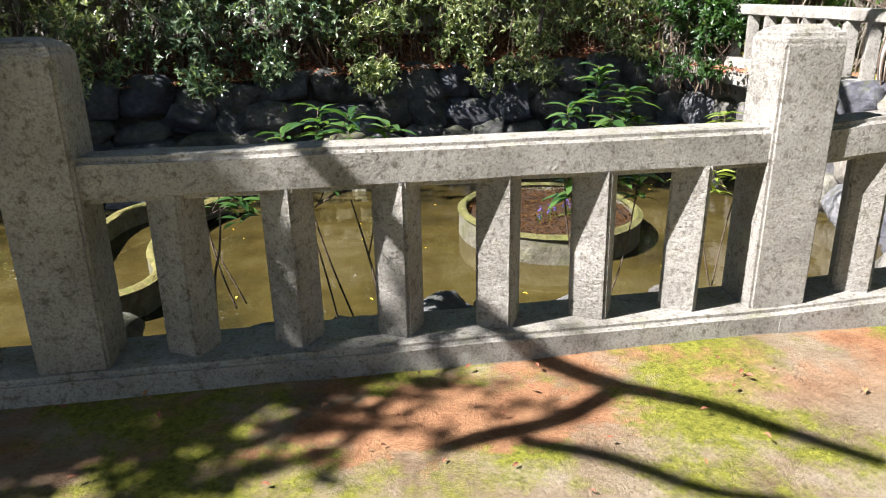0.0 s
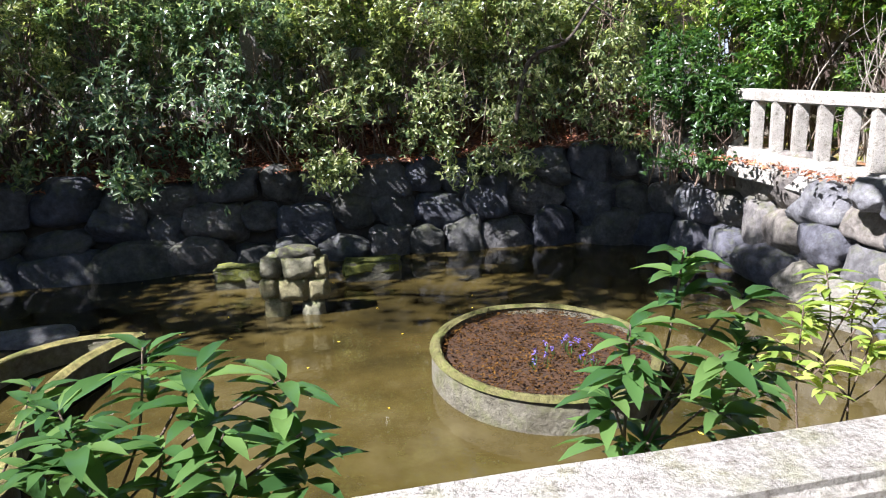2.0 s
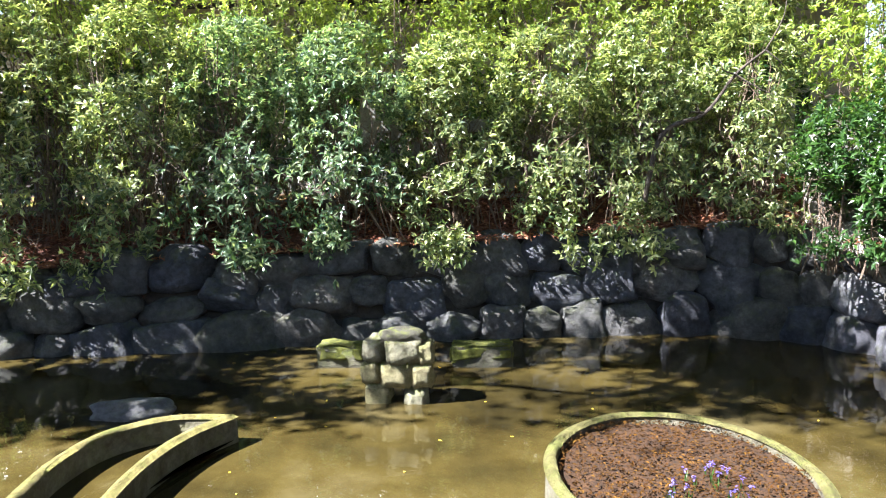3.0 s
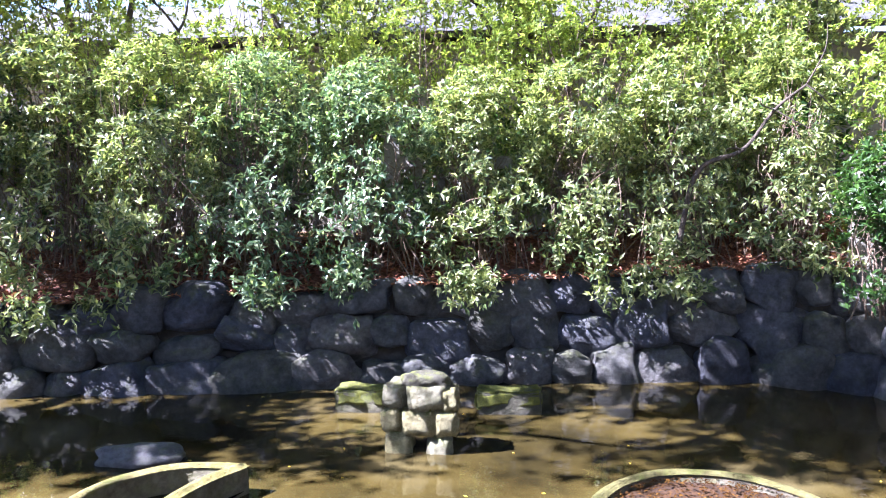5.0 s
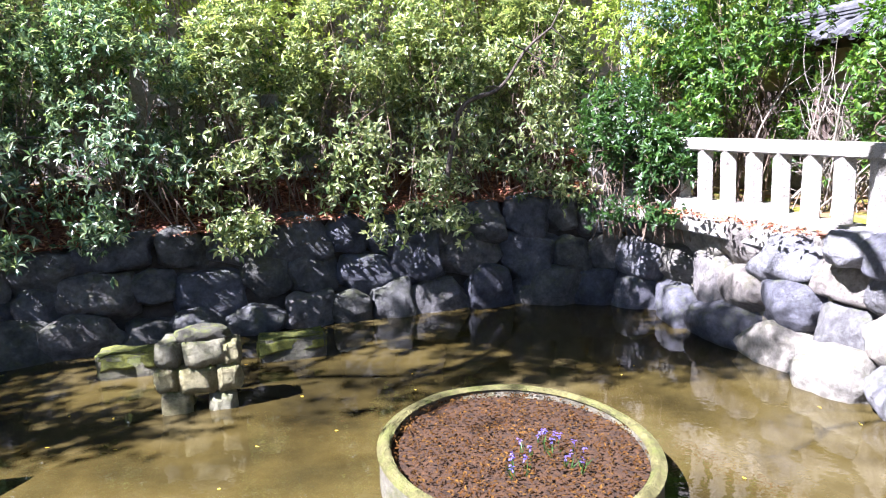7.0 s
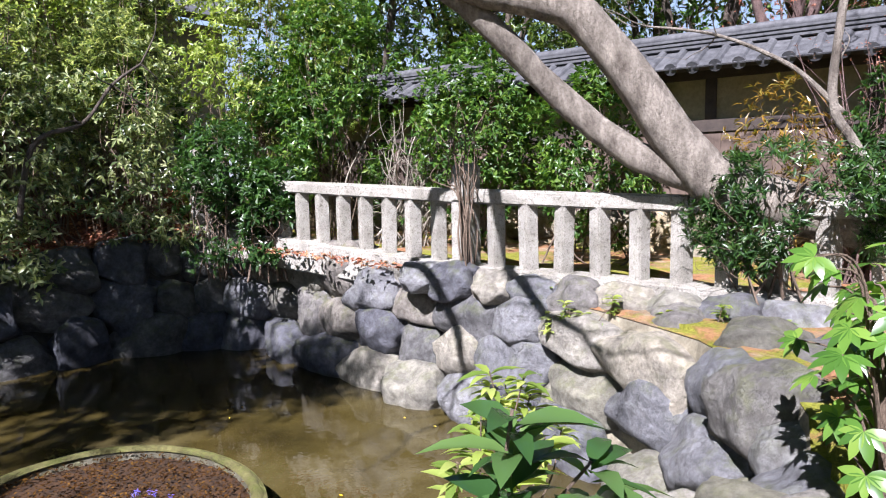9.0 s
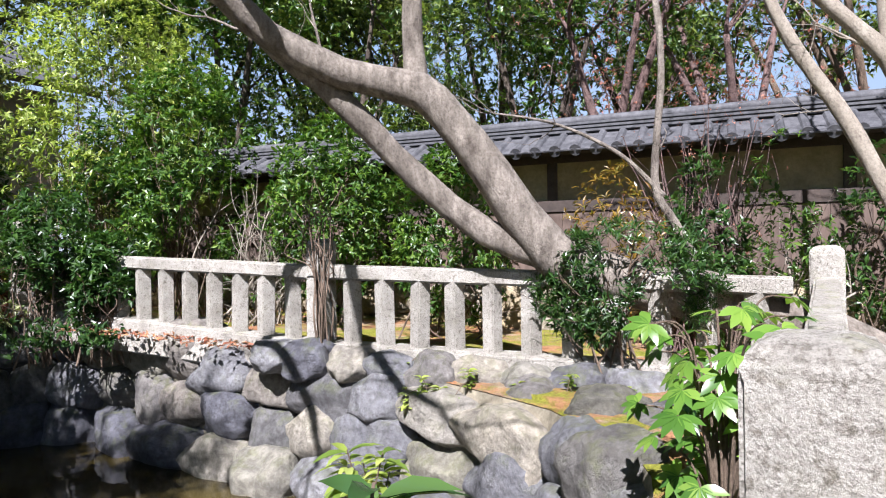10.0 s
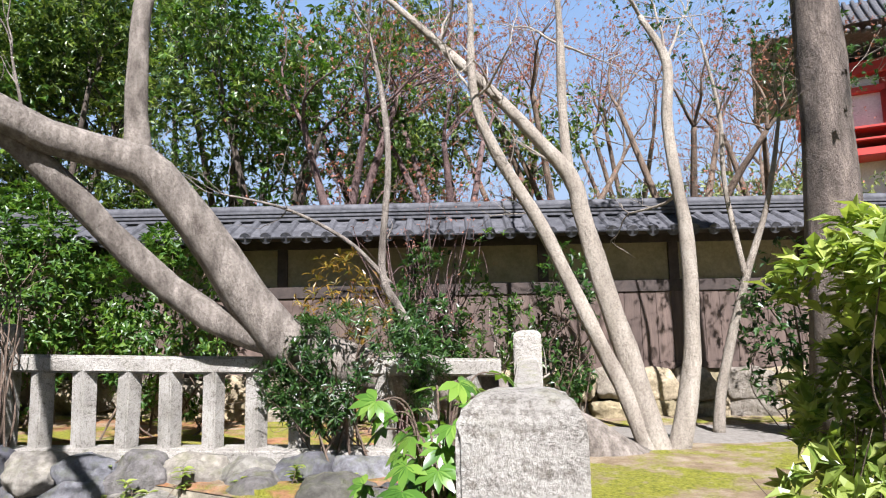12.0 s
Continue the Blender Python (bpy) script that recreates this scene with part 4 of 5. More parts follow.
def bush(name, label, centre, size, tips, mat, leaf=(0.12, 0.042), count=6, stems=14, seed=0, stem_mat=None, hollow=0.55, droop=(), gap=0.02, low=0.0, foot_spread=0.35):
    """A shrub: bent stems from the ground and many leaves round its twig ends. centre: on the ground; size: half widths and height."""
    rng = np.random.default_rng(seed)
    cx, cy, cz = centre
    thing = tagged(empty(name, cx, cy, cz), label, "shrub")
    pts = []
    while len(pts) < tips:
        p = rng.uniform(-1, 1, 3)
        r = np.linalg.norm(p)
        if r > 1 or (r < hollow and rng.random() < 0.8):
            continue
        q = np.array([cx + p[0] * size[0], cy + p[1] * size[1], cz + size[2] * (0.53 + 0.5 * p[2])])
        f = noise.noise(Vector(q) * 1.15 + Vector((seed, 0, 0))) + 0.4 * noise.noise(Vector(q) * 3.1)
        if p[2] < -0.2 and rng.random() < low:
            continue
        if f < gap - 0.12 + 0.25 * max(0, -p[2]):
            continue
        pts.append(q)
    for x, y, z, r, n in droop:
        pts += list(rng.normal(size=(n, 3)) * (r, r * 0.6, r * 0.7) + (x, y, z))
    pts = np.array(pts)
    ways = (pts - (cx, cy, cz + size[2] * 0.35)) * (1, 1, 0.6) / np.array([size[0], size[1], size[2] * 0.5]) + rng.normal(size=pts.shape) * 0.45 + (0, 0, 0.5)
    me = leaves_mesh("foliage", *whorls(rng, pts, ways, count, *leaf))
    tagged(hidden_frame(part_mesh("foliage", me, mat, thing), (cx, cy, cz)), kind="stuff")
    bms = []
    pick = pts[rng.choice(len(pts), min(stems, len(pts)), replace=False)]
    for i, e in enumerate(pick):
        a = np.array([cx + rng.normal() * size[0] * foot_spread, cy + rng.normal() * size[1] * 0.25, cz - 0.12])
        m1 = a + (e - a) * 0.4 + rng.normal(size=3) * (0.12, 0.12, 0.1) + (0, 0, 0.1)
        m2 = a + (e - a) * 0.75 + rng.normal(size=3) * (0.1, 0.1, 0.1) + (0, 0, 0.06)
        r = rng.uniform(0.007, 0.015) * (1.5 if i % 5 == 0 else 1)
        bms.append(tube([a, m1, m2, e], [r, r * 0.75, r * 0.5, r * 0.2], 5, 0.1, i))
        for j in range(3):
            s = m1 + (m2 - m1) * rng.random()
            t = s + rng.normal(size=3) * (0.3, 0.22, 0.2) + (0, 0, 0.25)
            bms.append(tube([s, (s + t) / 2 + rng.normal(size=3) * 0.04, t], [r * 0.45, r * 0.3, r * 0.12], 4, 0, j))
    tagged(hidden_frame(joined("twig_mass", bms, stem_mat or TWIG, thing), (cx, cy, cz)), kind="stuff")
    return thing


HEDGE = [(-9.0, 1.3, 3.6, 1), (-7.4, 1.2, 3.4, 2), (-5.8, 1.15, 3.5, 3), (-4.3, 1.05, 3.3, 4), (-2.7, 1.1, 3.2, 5), (-1.1, 1.05, 3.0, 6), (0.4, 1.05, 3.1, 7), (1.9, 1.05, 3.1, 8), (3.3, 1.0, 3.2, 9)]
for i, (x, w, h, seed) in enumerate(HEDGE):
    y = back_line(x) + 0.72 + 0.55 * smooth(-5.2, -8.5, x)
    rim = back_line(x) - 0.05
    z = 0.32 + 0.04 * min(max(x + 7, 0), 11)
    droop = [(x + 0.3 * math.sin(seed * 2.1), rim - 0.05, z + 0.12 + 0.2 * math.sin(seed), 0.16, 26), (x - 0.5 * math.cos(seed), rim + 0.05, z + 0.3, 0.15, 20)]
    droop.append((x + 0.5 * math.sin(seed * 3.7), rim - 0.12, z - 0.05 + 0.15 * math.cos(seed * 5), 0.2, 40))
    droop.append((x - 0.4 + 0.3 * math.sin(seed), rim + 0.1, z + 0.45, 0.25, 45))
    droop.append((x + 0.1, rim - 0.12, z + 0.95, 0.32, 80))
    if seed in (1, 2, 8, 6):
        droop.append((x - 0.1, rim - 0.25, z - 0.2, 0.2, 50))
    bush("hedge_shrub", "tall evergreen hedge shrub with whorled leaves and thin stems", (x, y, land(x, y)), (w, 0.85, h), 1250, LEAF_BLUE if seed in (1, 4, 5) else LEAF_HEDGE, (0.13, 0.042), 6, 66, seed, droop=droop, hollow=0.3, gap=0.08, low=0.25)
for x, y, z, w, h, seed in ((4.2, 12.1, 0.25, 0.7, 2.2, 21), (4.65, 11.5, 0.25, 0.5, 1.6, 22), (5.4, 12.6, 0.5, 0.8, 3.2, 23)):
    bush("hedge_shrub", "dark evergreen shrub hanging over the end of the stone fence", (x, y, z), (w, w * 0.9, h), 600, LEAF_DARK, (0.12, 0.042), 6, 22, seed, hollow=0.2, gap=0.05, droop=[(x - 0.3, y - 0.3, z + 0.3, 0.17, 40)])
# dark undergrowth added behind the old fence to darken the gaps in the hedge
for x, y, h, seed in ((-9.2, 13.2, 2.5, 24), (-6.6, 13.9, 2.7, 25), (-4.0, 14.5, 2.5, 26), (-1.4, 15.0, 2.7, 27), (1.2, 15.3, 2.5, 28), (3.8, 15.5, 2.8, 29)):
    bush("gap_darkening_shrub", "dense dark evergreen shrub added behind the old stone fence to darken the hedge gaps", (x, y, 0.9), (1.6, 0.6, h), 800, LEAF_DARK, (0.15, 0.06), 6, 12, seed, hollow=0.0, gap=-0.3)
# paler, thinner tops behind the hedge
for i, (x, y, h, seed) in enumerate(((-8.5, 13.6, 4.6, 31), (-5.2, 14.3, 4.8, 32), (-2.2, 14.9, 4.7, 33), (0.8, 15.4, 4.6, 34), (3.4, 15.6, 4.6, 35), (6.2, 14.6, 4.4, 36), (6.0, 13.3, 3.4, 37))):
    bush("background_shrub", "tall yellow-green shrub behind the stone fence", (x, y, 1.0), (1.9, 0.9, h + 1.5), 1500, LEAF_LIME, (0.12, 0.042), 6, 40, seed, gap=0.05, hollow=0.0)
# shrubs in the court
for i, (x, y, w, h, tips, mat, seed, nm) in enumerate((
        (5.9, 11.6, 1.1, 3.9, 1500, LEAF_MID, 41, "leafy bright green shrub over the end of the fence"),
        (7.3, 9.9, 1.2, 3.1, 1500, LEAF_MID, 42, "dark evergreen shrub behind the stone fence"),
        (7.6, 8.0, 1.0, 2.6, 900, LEAF_MID, 43, "dark evergreen shrub behind the stone fence"),
        (8.5, 4.9, 0.65, 2.4, 450, LEAF_DARK, 45, "slender evergreen shrub in front of the garden wall"),
        (9.3, 3.2, 0.5, 2.5, 220, LEAF_DARK, 46, "slender evergreen shrub in front of the garden wall"),
        (8.6, 0.6, 0.8, 2.2, 200, LEAF_DARK, 47, "thin open shrub by the garden wall"))):
    bush("evergreen_shrub", nm, (x, y, land(x, y)), (w, w * 0.8, h), tips, mat, (0.11, 0.045), 6, 14, seed)
bush("rusty_shrub", "shrub with rusty orange and yellow narrow leaves", (8.2, 5.9, 0.35), (0.6, 0.75, 2.3), 150, LEAF_RUST, (0.13, 0.03), 6, 10, 51, hollow=0.7, gap=0.0)
bush("broad_shrub", "glossy yellow-green broad-leaved shrub beside the path", (3.25, 1.55, 0.05), (0.66, 0.62, 1.85), 1100, LEAF_LIME, (0.115, 0.046), 6, 16, 52)
bush("trunk_shrub", "dark feathery evergreen sprays round the leaning trunk", (6.02, 5.05, 0.5), (0.42, 0.95, 1.3), 680, LEAF_DARK, (0.1, 0.022), 7, 12, 53, hollow=0.6)


bush("budding_shrub", "bare shrub with fine reddish twigs before the garden wall", (8.7, 5.1, 0.35), (0.6, 1.1, 3.3), 260, LEAF_RED, (0.035, 0.015), 3, 110, 58, stem_mat=TWIG_RED, hollow=0.1, gap=0.0)
bush("slim_evergreen", "slim evergreen with small leaves and pale stems before the wall", (8.6, 4.0, 0.35), (0.5, 0.6, 2.6), 260, LEAF_MID, (0.1, 0.035), 6, 12, 59, stem_mat=BARK_PALE, hollow=0.3)
bush("bare_shrub", "half-bare shrub with pale crooked branches over the fence end", (6.3, 10.6, 0.5), (0.9, 0.8, 2.4), 90, LEAF_MID, (0.11, 0.04), 5, 46, 57, stem_mat=BARK_PALE, hollow=0.0)


def pond_plant(x, y, z0, heads, seed, label, mat=LEAF_PALE, leaf=(0.145, 0.048)):
    """An upright plant with bare stems and rosettes of long drooping leaves."""
    rng = np.random.default_rng(seed)
    thing = tagged(empty("pond_plant", x, y, z0), label, "plant")
    bms, tips, ways = [], [], []
    for hx, hy, hz in heads:
        e = np.array([x + hx, y + hy, hz])
        if len(bms) % 4 == 0:
            a = np.array([x + rng.normal() * 0.04, y + rng.normal() * 0.04, z0])
            bms.append(tube([a, (a + e) / 2 + rng.normal(size=3) * 0.04, e], [0.006, 0.005, 0.003], 5, 0.1, seed))
            fork = a + (e - a) * 0.72
        else:
            bms.append(tube([fork, (fork + e) / 2 + rng.normal(size=3) * 0.03, e], [0.004, 0.004, 0.003], 5, 0.1, seed))
        for k in range(3):
            tips.append(e - (0, 0, 0.06 * k))
            ways.append(np.array([hx * 0.6, hy * 0.6, 1.0]))
    tips, ways = np.array(tips), np.array(ways)
    p, aim, up, ln, wd = whorls(rng, tips, ways, 7, leaf[0], leaf[1], 1.0)
    aim = aim + (0, 0, 0.12)
    me = fine_leaves_mesh("leaves", p, aim, up, ln, wd)
    hidden_frame(part_mesh("leaves", me, mat, thing), (x, y, z0))
    tagged(hidden_frame(joined("twig_mass", bms, TWIG, thing), (x, y, z0)), kind="stuff")


pond_plant(-0.5, 3.24, -0.25, [(-0.27, 0.0, 0.84), (-0.1, 0.1, 0.95), (0.06, 0.0, 0.93), (0.24, 0.05, 0.87), (-0.2, -0.08, 0.78), (0.13, -0.08, 0.8), (0.3, -0.05, 0.78), (-0.02, -0.05, 0.76)], 61, "leafy plant with long glossy drooping leaves behind the fence")
pond_plant(-1.22, 3.85, -0.3, [(-0.2, 0, 0.5), (0, 0.06, 0.62), (0.2, 0, 0.52), (0.05, -0.1, 0.42), (-0.3, 0.1, 0.36)], 62, "low leafy plant with long leaves at the pond edge")
pond_plant(0.77, 3.36, -0.3, [(-0.15, 0, 0.95), (0.0, 0.05, 1.13), (0.14, 0, 1.02), (0.22, 0.05, 0.85), (-0.2, 0, 0.78), (0.05, -0.1, 0.9), (0.15, 0.1, 0.7), (-0.1, 0, 0.62), (0.26, 0.1, 0.6), (0.0, 0.1, 0.5)], 63, "tall leafy plant with drooping leaves at the pond edge")
pond_plant(1.93, 4.44, -0.6, [(-0.2, 0, 0.62), (-0.05, 0.1, 0.74), (0.1, 0.05, 0.7), (0.2, 0.1, 0.6), (0.05, -0.1, 0.5), (-0.15, -0.1, 0.4), (-0.28, 0.05, 0.45), (0.28, 0, 0.45), (0.15, 0.2, 0.62), (-0.1, 0.15, 0.55)], 64, "leafy plant with pale yellow-green leaves at the pond edge", LEAF_LIME, (0.125, 0.038))
pond_plant(5.25, 7.0, 0.1, [(0, 0, 0.42), (0.12, -0.2, 0.5), (-0.1, -0.1, 0.3), (0, 0.25, 0.35)], 66, "small leafy weed on top of the boulder wall", LEAF_LIME, (0.1, 0.045))
for k in range(5):
    pond_plant(5.0 + 0.12 * k, 6.6 - 0.45 * k, 0.05, [(0, 0, 0.35 + 0.1 * (k % 2)), (0.1, -0.15, 0.25), (-0.08, 0.1, 0.2)], 70 + k, "small leafy weed on top of the boulder wall", LEAF_LIME, (0.1, 0.05))


def palmate(x, y, z0, n, seed, size=0.2):
    """A shrub with large lobed leaves on long stalks."""
    rng = np.random.default_rng(seed)
    thing = tagged(empty("fatsia", x, y, z0), "shrub with large bright green hand-shaped leaves by the stone post", "shrub")
    bms, p, aim, up = [], [], [], []
    for i in range(n):
        a = rng.uniform(0, 2 * math.pi)
        r = rng.uniform(0.1, 0.42)
        e = np.array([x + r * math.cos(a), y + r * math.sin(a), z0 + rng.uniform(0.35, 1.25)])
        bms.append(tube([(x, y, z0), (x + r * 0.4 * math.cos(a), y + r * 0.4 * math.sin(a), e[2] - 0.12), e], [0.008, 0.006, 0.004], 5))
        nrm = np.array([0.5 * math.cos(a) - 0.3, 0.5 * math.sin(a) - 0.1, 0.9]) + rng.normal(size=3) * 0.2
        nrm /= np.linalg.norm(nrm)
        fwd = np.array([math.cos(a), math.sin(a), -0.15])
        fwd -= nrm * fwd.dot(nrm)
        fwd /= np.linalg.norm(fwd)
        sd = np.cross(nrm, fwd)
        for k in range(-3, 4):
            b = k * 0.62
            p.append(e)
            aim.append(fwd * math.cos(b) + sd * math.sin(b))
            up.append(nrm)
    p, aim, up = np.array(p), np.array(aim), np.array(up)
    ln = size * rng.uniform(0.75, 1.1, len(p))
    me = fine_leaves_mesh("leaves", p, aim, up, ln, ln * 0.4, 0.06, 0.2)
    hidden_frame(part_mesh("leaves", me, LEAF_HAND, thing), (x, y, z0))
    tagged(hidden_frame(joined("twig_mass", bms, TWIG, thing), (x, y, z0)), kind="stuff")


palmate(3.05, 3.46, 0.0, 46, 71, 0.12)
palmate(3.6, 3.6, 0.0, 36, 72, 0.12)


# ---- trees ----
def branch(label, pts, r):
    """A bare branch that grows through the hedge."""
    thing = tagged(empty("bare_branch", *pts[0]), label, "branch")
    rng = np.random.default_rng(int(r * 1000) + len(pts))
    hidden_frame(part("main_stem", tube(pts, np.linspace(r, r * 0.4, len(pts)), 8, 0.2, 3), BARK_DARK, thing, smooth=True), pts[0])
    for p in pts[1:]:
        for k in range(2):
            q = np.array(p) + rng.normal(size=3) * (0.35, 0.15, 0.3) + (0, 0, 0.25)
            hidden_frame(part("side_twig", tube([p, (np.array(p) + q) / 2 + rng.normal(size=3) * 0.05, q], [r * 0.35, r * 0.25, r * 0.1], 5), BARK_DARK, thing, smooth=True), pts[0])


branch("dark crooked branch leaning through the hedge", [(-2.87, 12.5, 0.74), (-2.87, 12.35, 1.09), (-3.41, 12.35, 1.43), (-4.0, 12.35, 1.76), (-4.6, 12.35, 2.19), (-4.89, 12.35, 2.48), (-5.19, 12.35, 2.78)], 0.07)
branch("dark crooked branch in the hedge", [(1.75, 12.8, 1.0), (1.95, 12.6, 2.03), (2.54, 12.6, 2.33), (2.93, 12.6, 2.85), (3.32, 12.6, 3.17)], 0.04)
branch("dark crooked branch in the hedge", [(-7.53, 12.6, 0.8), (-7.53, 12.6, 2.7), (-7.64, 12.6, 3.22), (-8.0, 12.6, 3.67), (-8.36, 12.6, 3.99)], 0.05)


def vine():
    """Dry stems that climb the post of the fence."""
    rng = np.random.default_rng(77)
    thing = tagged(empty("dry_vine", 5.22, 8.15, 0.42), "dry leafless vine stems climbing the granite post", "vine")
    for k in range(16):
        a = np.array([5.2 + rng.normal() * 0.05, 8.1 + rng.normal() * 0.08, 0.42])
        pts = [a, a + (0.0, 0.03, 0.45) + rng.normal(size=3) * 0.03, a + (0.02, 0.08, 0.9) + rng.normal(size=3) * 0.05, a + (0.05, 0.1, 1.3) + rng.normal(size=3) * 0.12, a + (0.05, 0.1, 1.75) + rng.normal(size=3) * (0.2, 0.3, 0.15)]
        hidden_frame(part("vine_stem", tube(pts, [0.012, 0.011, 0.009, 0.006, 0.003], 5), TWIG, thing, smooth=True), (5.22, 8.15, 0.42))


vine()


def dead_twig(points, forks):
    """A thin bare twig standing at the pond edge behind the fence."""
    thing = tagged(empty("dead_twig", *points[0]), "thin pale dead twig standing behind the fence", "twig")
    hidden_frame(part("stem", tube(points, [0.009, 0.008, 0.006, 0.004], 6, 0.2, 2), TWIG, thing, smooth=True), points[0])
    for a, b in forks:
        hidden_frame(part("side_twig", tube([a, [(u + w) / 2 + 0.015 for u, w in zip(a, b)], b], [0.005, 0.004, 0.002], 5), TWIG, thing, smooth=True), points[0])


dead_twig([(-0.33, 3.3, -0.5), (-0.35, 3.3, -0.01), (-0.39, 3.3, 0.22), (-0.46, 3.3, 0.5)], [((-0.385, 3.3, 0.2), (-0.36, 3.32, 0.46)), ((-0.36, 3.3, 0.05), (-0.3, 3.32, 0.2))])
dead_twig([(-1.22, 3.3, -0.5), (-1.2, 3.3, 0.03), (-1.15, 3.3, 0.25), (-1.12, 3.3, 0.46)], [])


def forked(rng, start, way, length, radius, depth, out, twigs):
    """Random side limbs; ends go into twigs."""
    start, way = np.array(start, float), np.array(way, float)
    way /= np.linalg.norm(way)
    pts, p, d = [start], start.copy(), way.copy()
    for k in range(4):
        d = d + rng.normal(size=3) * 0.17 + (0, 0, 0.05)
        d /= np.linalg.norm(d)
        p = p + d * length / 4
        pts.append(p.copy())
    end = radius * 0.5
    out.append(tube(pts, [radius * (1 - 0.5 * k / 4) for k in range(5)], 7 if radius > 0.03 else 5 if radius > 0.012 else 4, 0.08, len(out)))
    if depth == 0:
        twigs.append((p, d))
        return
    for k in range(3):
        s = pts[-1] if k < 2 else pts[2]
        w = d + rng.normal(size=3) * 0.55 + (0, 0, 0.12)
        forked(rng, s, w, length * rng.uniform(0.6, 0.82), end * rng.uniform(0.65, 0.95), depth - 1, out, twigs)
        if depth <= 2:
            twigs.append((np.array(s), w))


def bare_tree(name, label, base, limbs, bark, seed, twig_depth=2, twig_len=0.8, leaf=None):
    """limbs: lists of (points, radii); random branching at each limb's end and along it."""
    rng = np.random.default_rng(seed)
    thing = tagged(empty(name, *base), label, "tree")
    fine, ends = [], []
    for i, (pts, radii, side) in enumerate(limbs):
        bm = tube(pts, radii, 16 if radii[0] > 0.1 else 10, 0.22, seed + i)
        hidden_frame(part("trunk" if i == 0 else "limb", bm, bark, thing, smooth=True), base)
        d = np.array(pts[-1]) - np.array(pts[-2])
        if radii[-1] < 0.12 and side >= 0:
            for k in range(2):
                forked(rng, pts[-1], d / np.linalg.norm(d) + rng.normal(size=3) * 0.35, twig_len, radii[-1] * 0.75, twig_depth, fine, ends)
        for k in range(side):
            j = rng.integers(max(1, len(pts) // 2), len(pts))
            forked(rng, pts[j], rng.normal(size=3) * 0.7 + (0, 0, 0.5), twig_len * 0.8, min(radii[j] * 0.4, 0.02), twig_depth - 1, fine, ends)
    if fine:
        tagged(hidden_frame(joined("twig_mass", fine, bark, thing), base), kind="stuff")
    if leaf and ends:
        mat, per, size = leaf
        tips = np.array([e[0] for e in ends])
        tips = np.repeat(tips, per, 0) + rng.normal(size=(len(tips) * per, 3)) * size[0] * 2.2
        me = leaves_mesh("foliage", *whorls(rng, tips, rng.normal(size=tips.shape) + (0, 0, 0.7), 6, *size))
        tagged(hidden_frame(part_mesh("foliage", me, mat, thing), base), kind="stuff")
    return thing


bare_tree("leaning_tree", "thick grey-brown tree leaning far over the stone fence", (7.15, 2.3, 0.2), [
    ([(7.15, 2.25, 0.0), (7.0, 2.95, 0.4), (6.72, 4.0, 0.95), (6.38, 4.9, 1.16), (5.9, 5.68, 1.5), (5.53, 6.11, 2.25), (5.25, 6.42, 2.78), (5.03, 6.63, 3.04), (4.5, 7.1, 3.17), (3.95, 7.46, 3.45), (3.6, 7.6, 3.75), (3.2, 7.75, 3.95), (2.9, 7.6, 4.5), (0.99, 7.33, 5.20), (0.99, 6.96, 5.20), (0.77, 6.55, 5.20), (0.40, 6.11, 5.20), (-0.09, 5.79, 5.20)],
     [0.3, 0.25, 0.24, 0.235, 0.22, 0.185, 0.175, 0.17, 0.135, 0.125, 0.12, 0.11, 0.09, 0.06, 0.06, 0.055, 0.05, 0.03], 5),
    ([(3.2, 7.7, 4.0), (2.9, 7.0, 4.7), (1.51, 6.09, 5.20), (1.15, 5.62, 5.20), (0.83, 5.11, 5.20), (0.65, 4.60, 5.20)], [0.09, 0.08, 0.07, 0.06, 0.055, 0.03], 5),
    ([(5.92, 5.66, 1.44), (5.6, 6.24, 1.7), (5.18, 6.77, 2.24), (4.83, 7.03, 2.68), (4.43, 7.29, 3.1), (4.1, 7.5, 3.35), (3.7, 7.9, 4.1), (3.4, 8.2, 5.0)], [0.14, 0.135, 0.125, 0.12, 0.105, 0.09, 0.07, 0.05], 2),
    ([(5.04, 6.62, 3.0), (5.01, 6.66, 3.5), (5.01, 6.66, 4.27), (5.05, 6.6, 5.2), (4.9, 6.8, 6.2)], [0.13, 0.1, 0.09, 0.075, 0.05], 3)], BARK, 81, 3, 0.9)
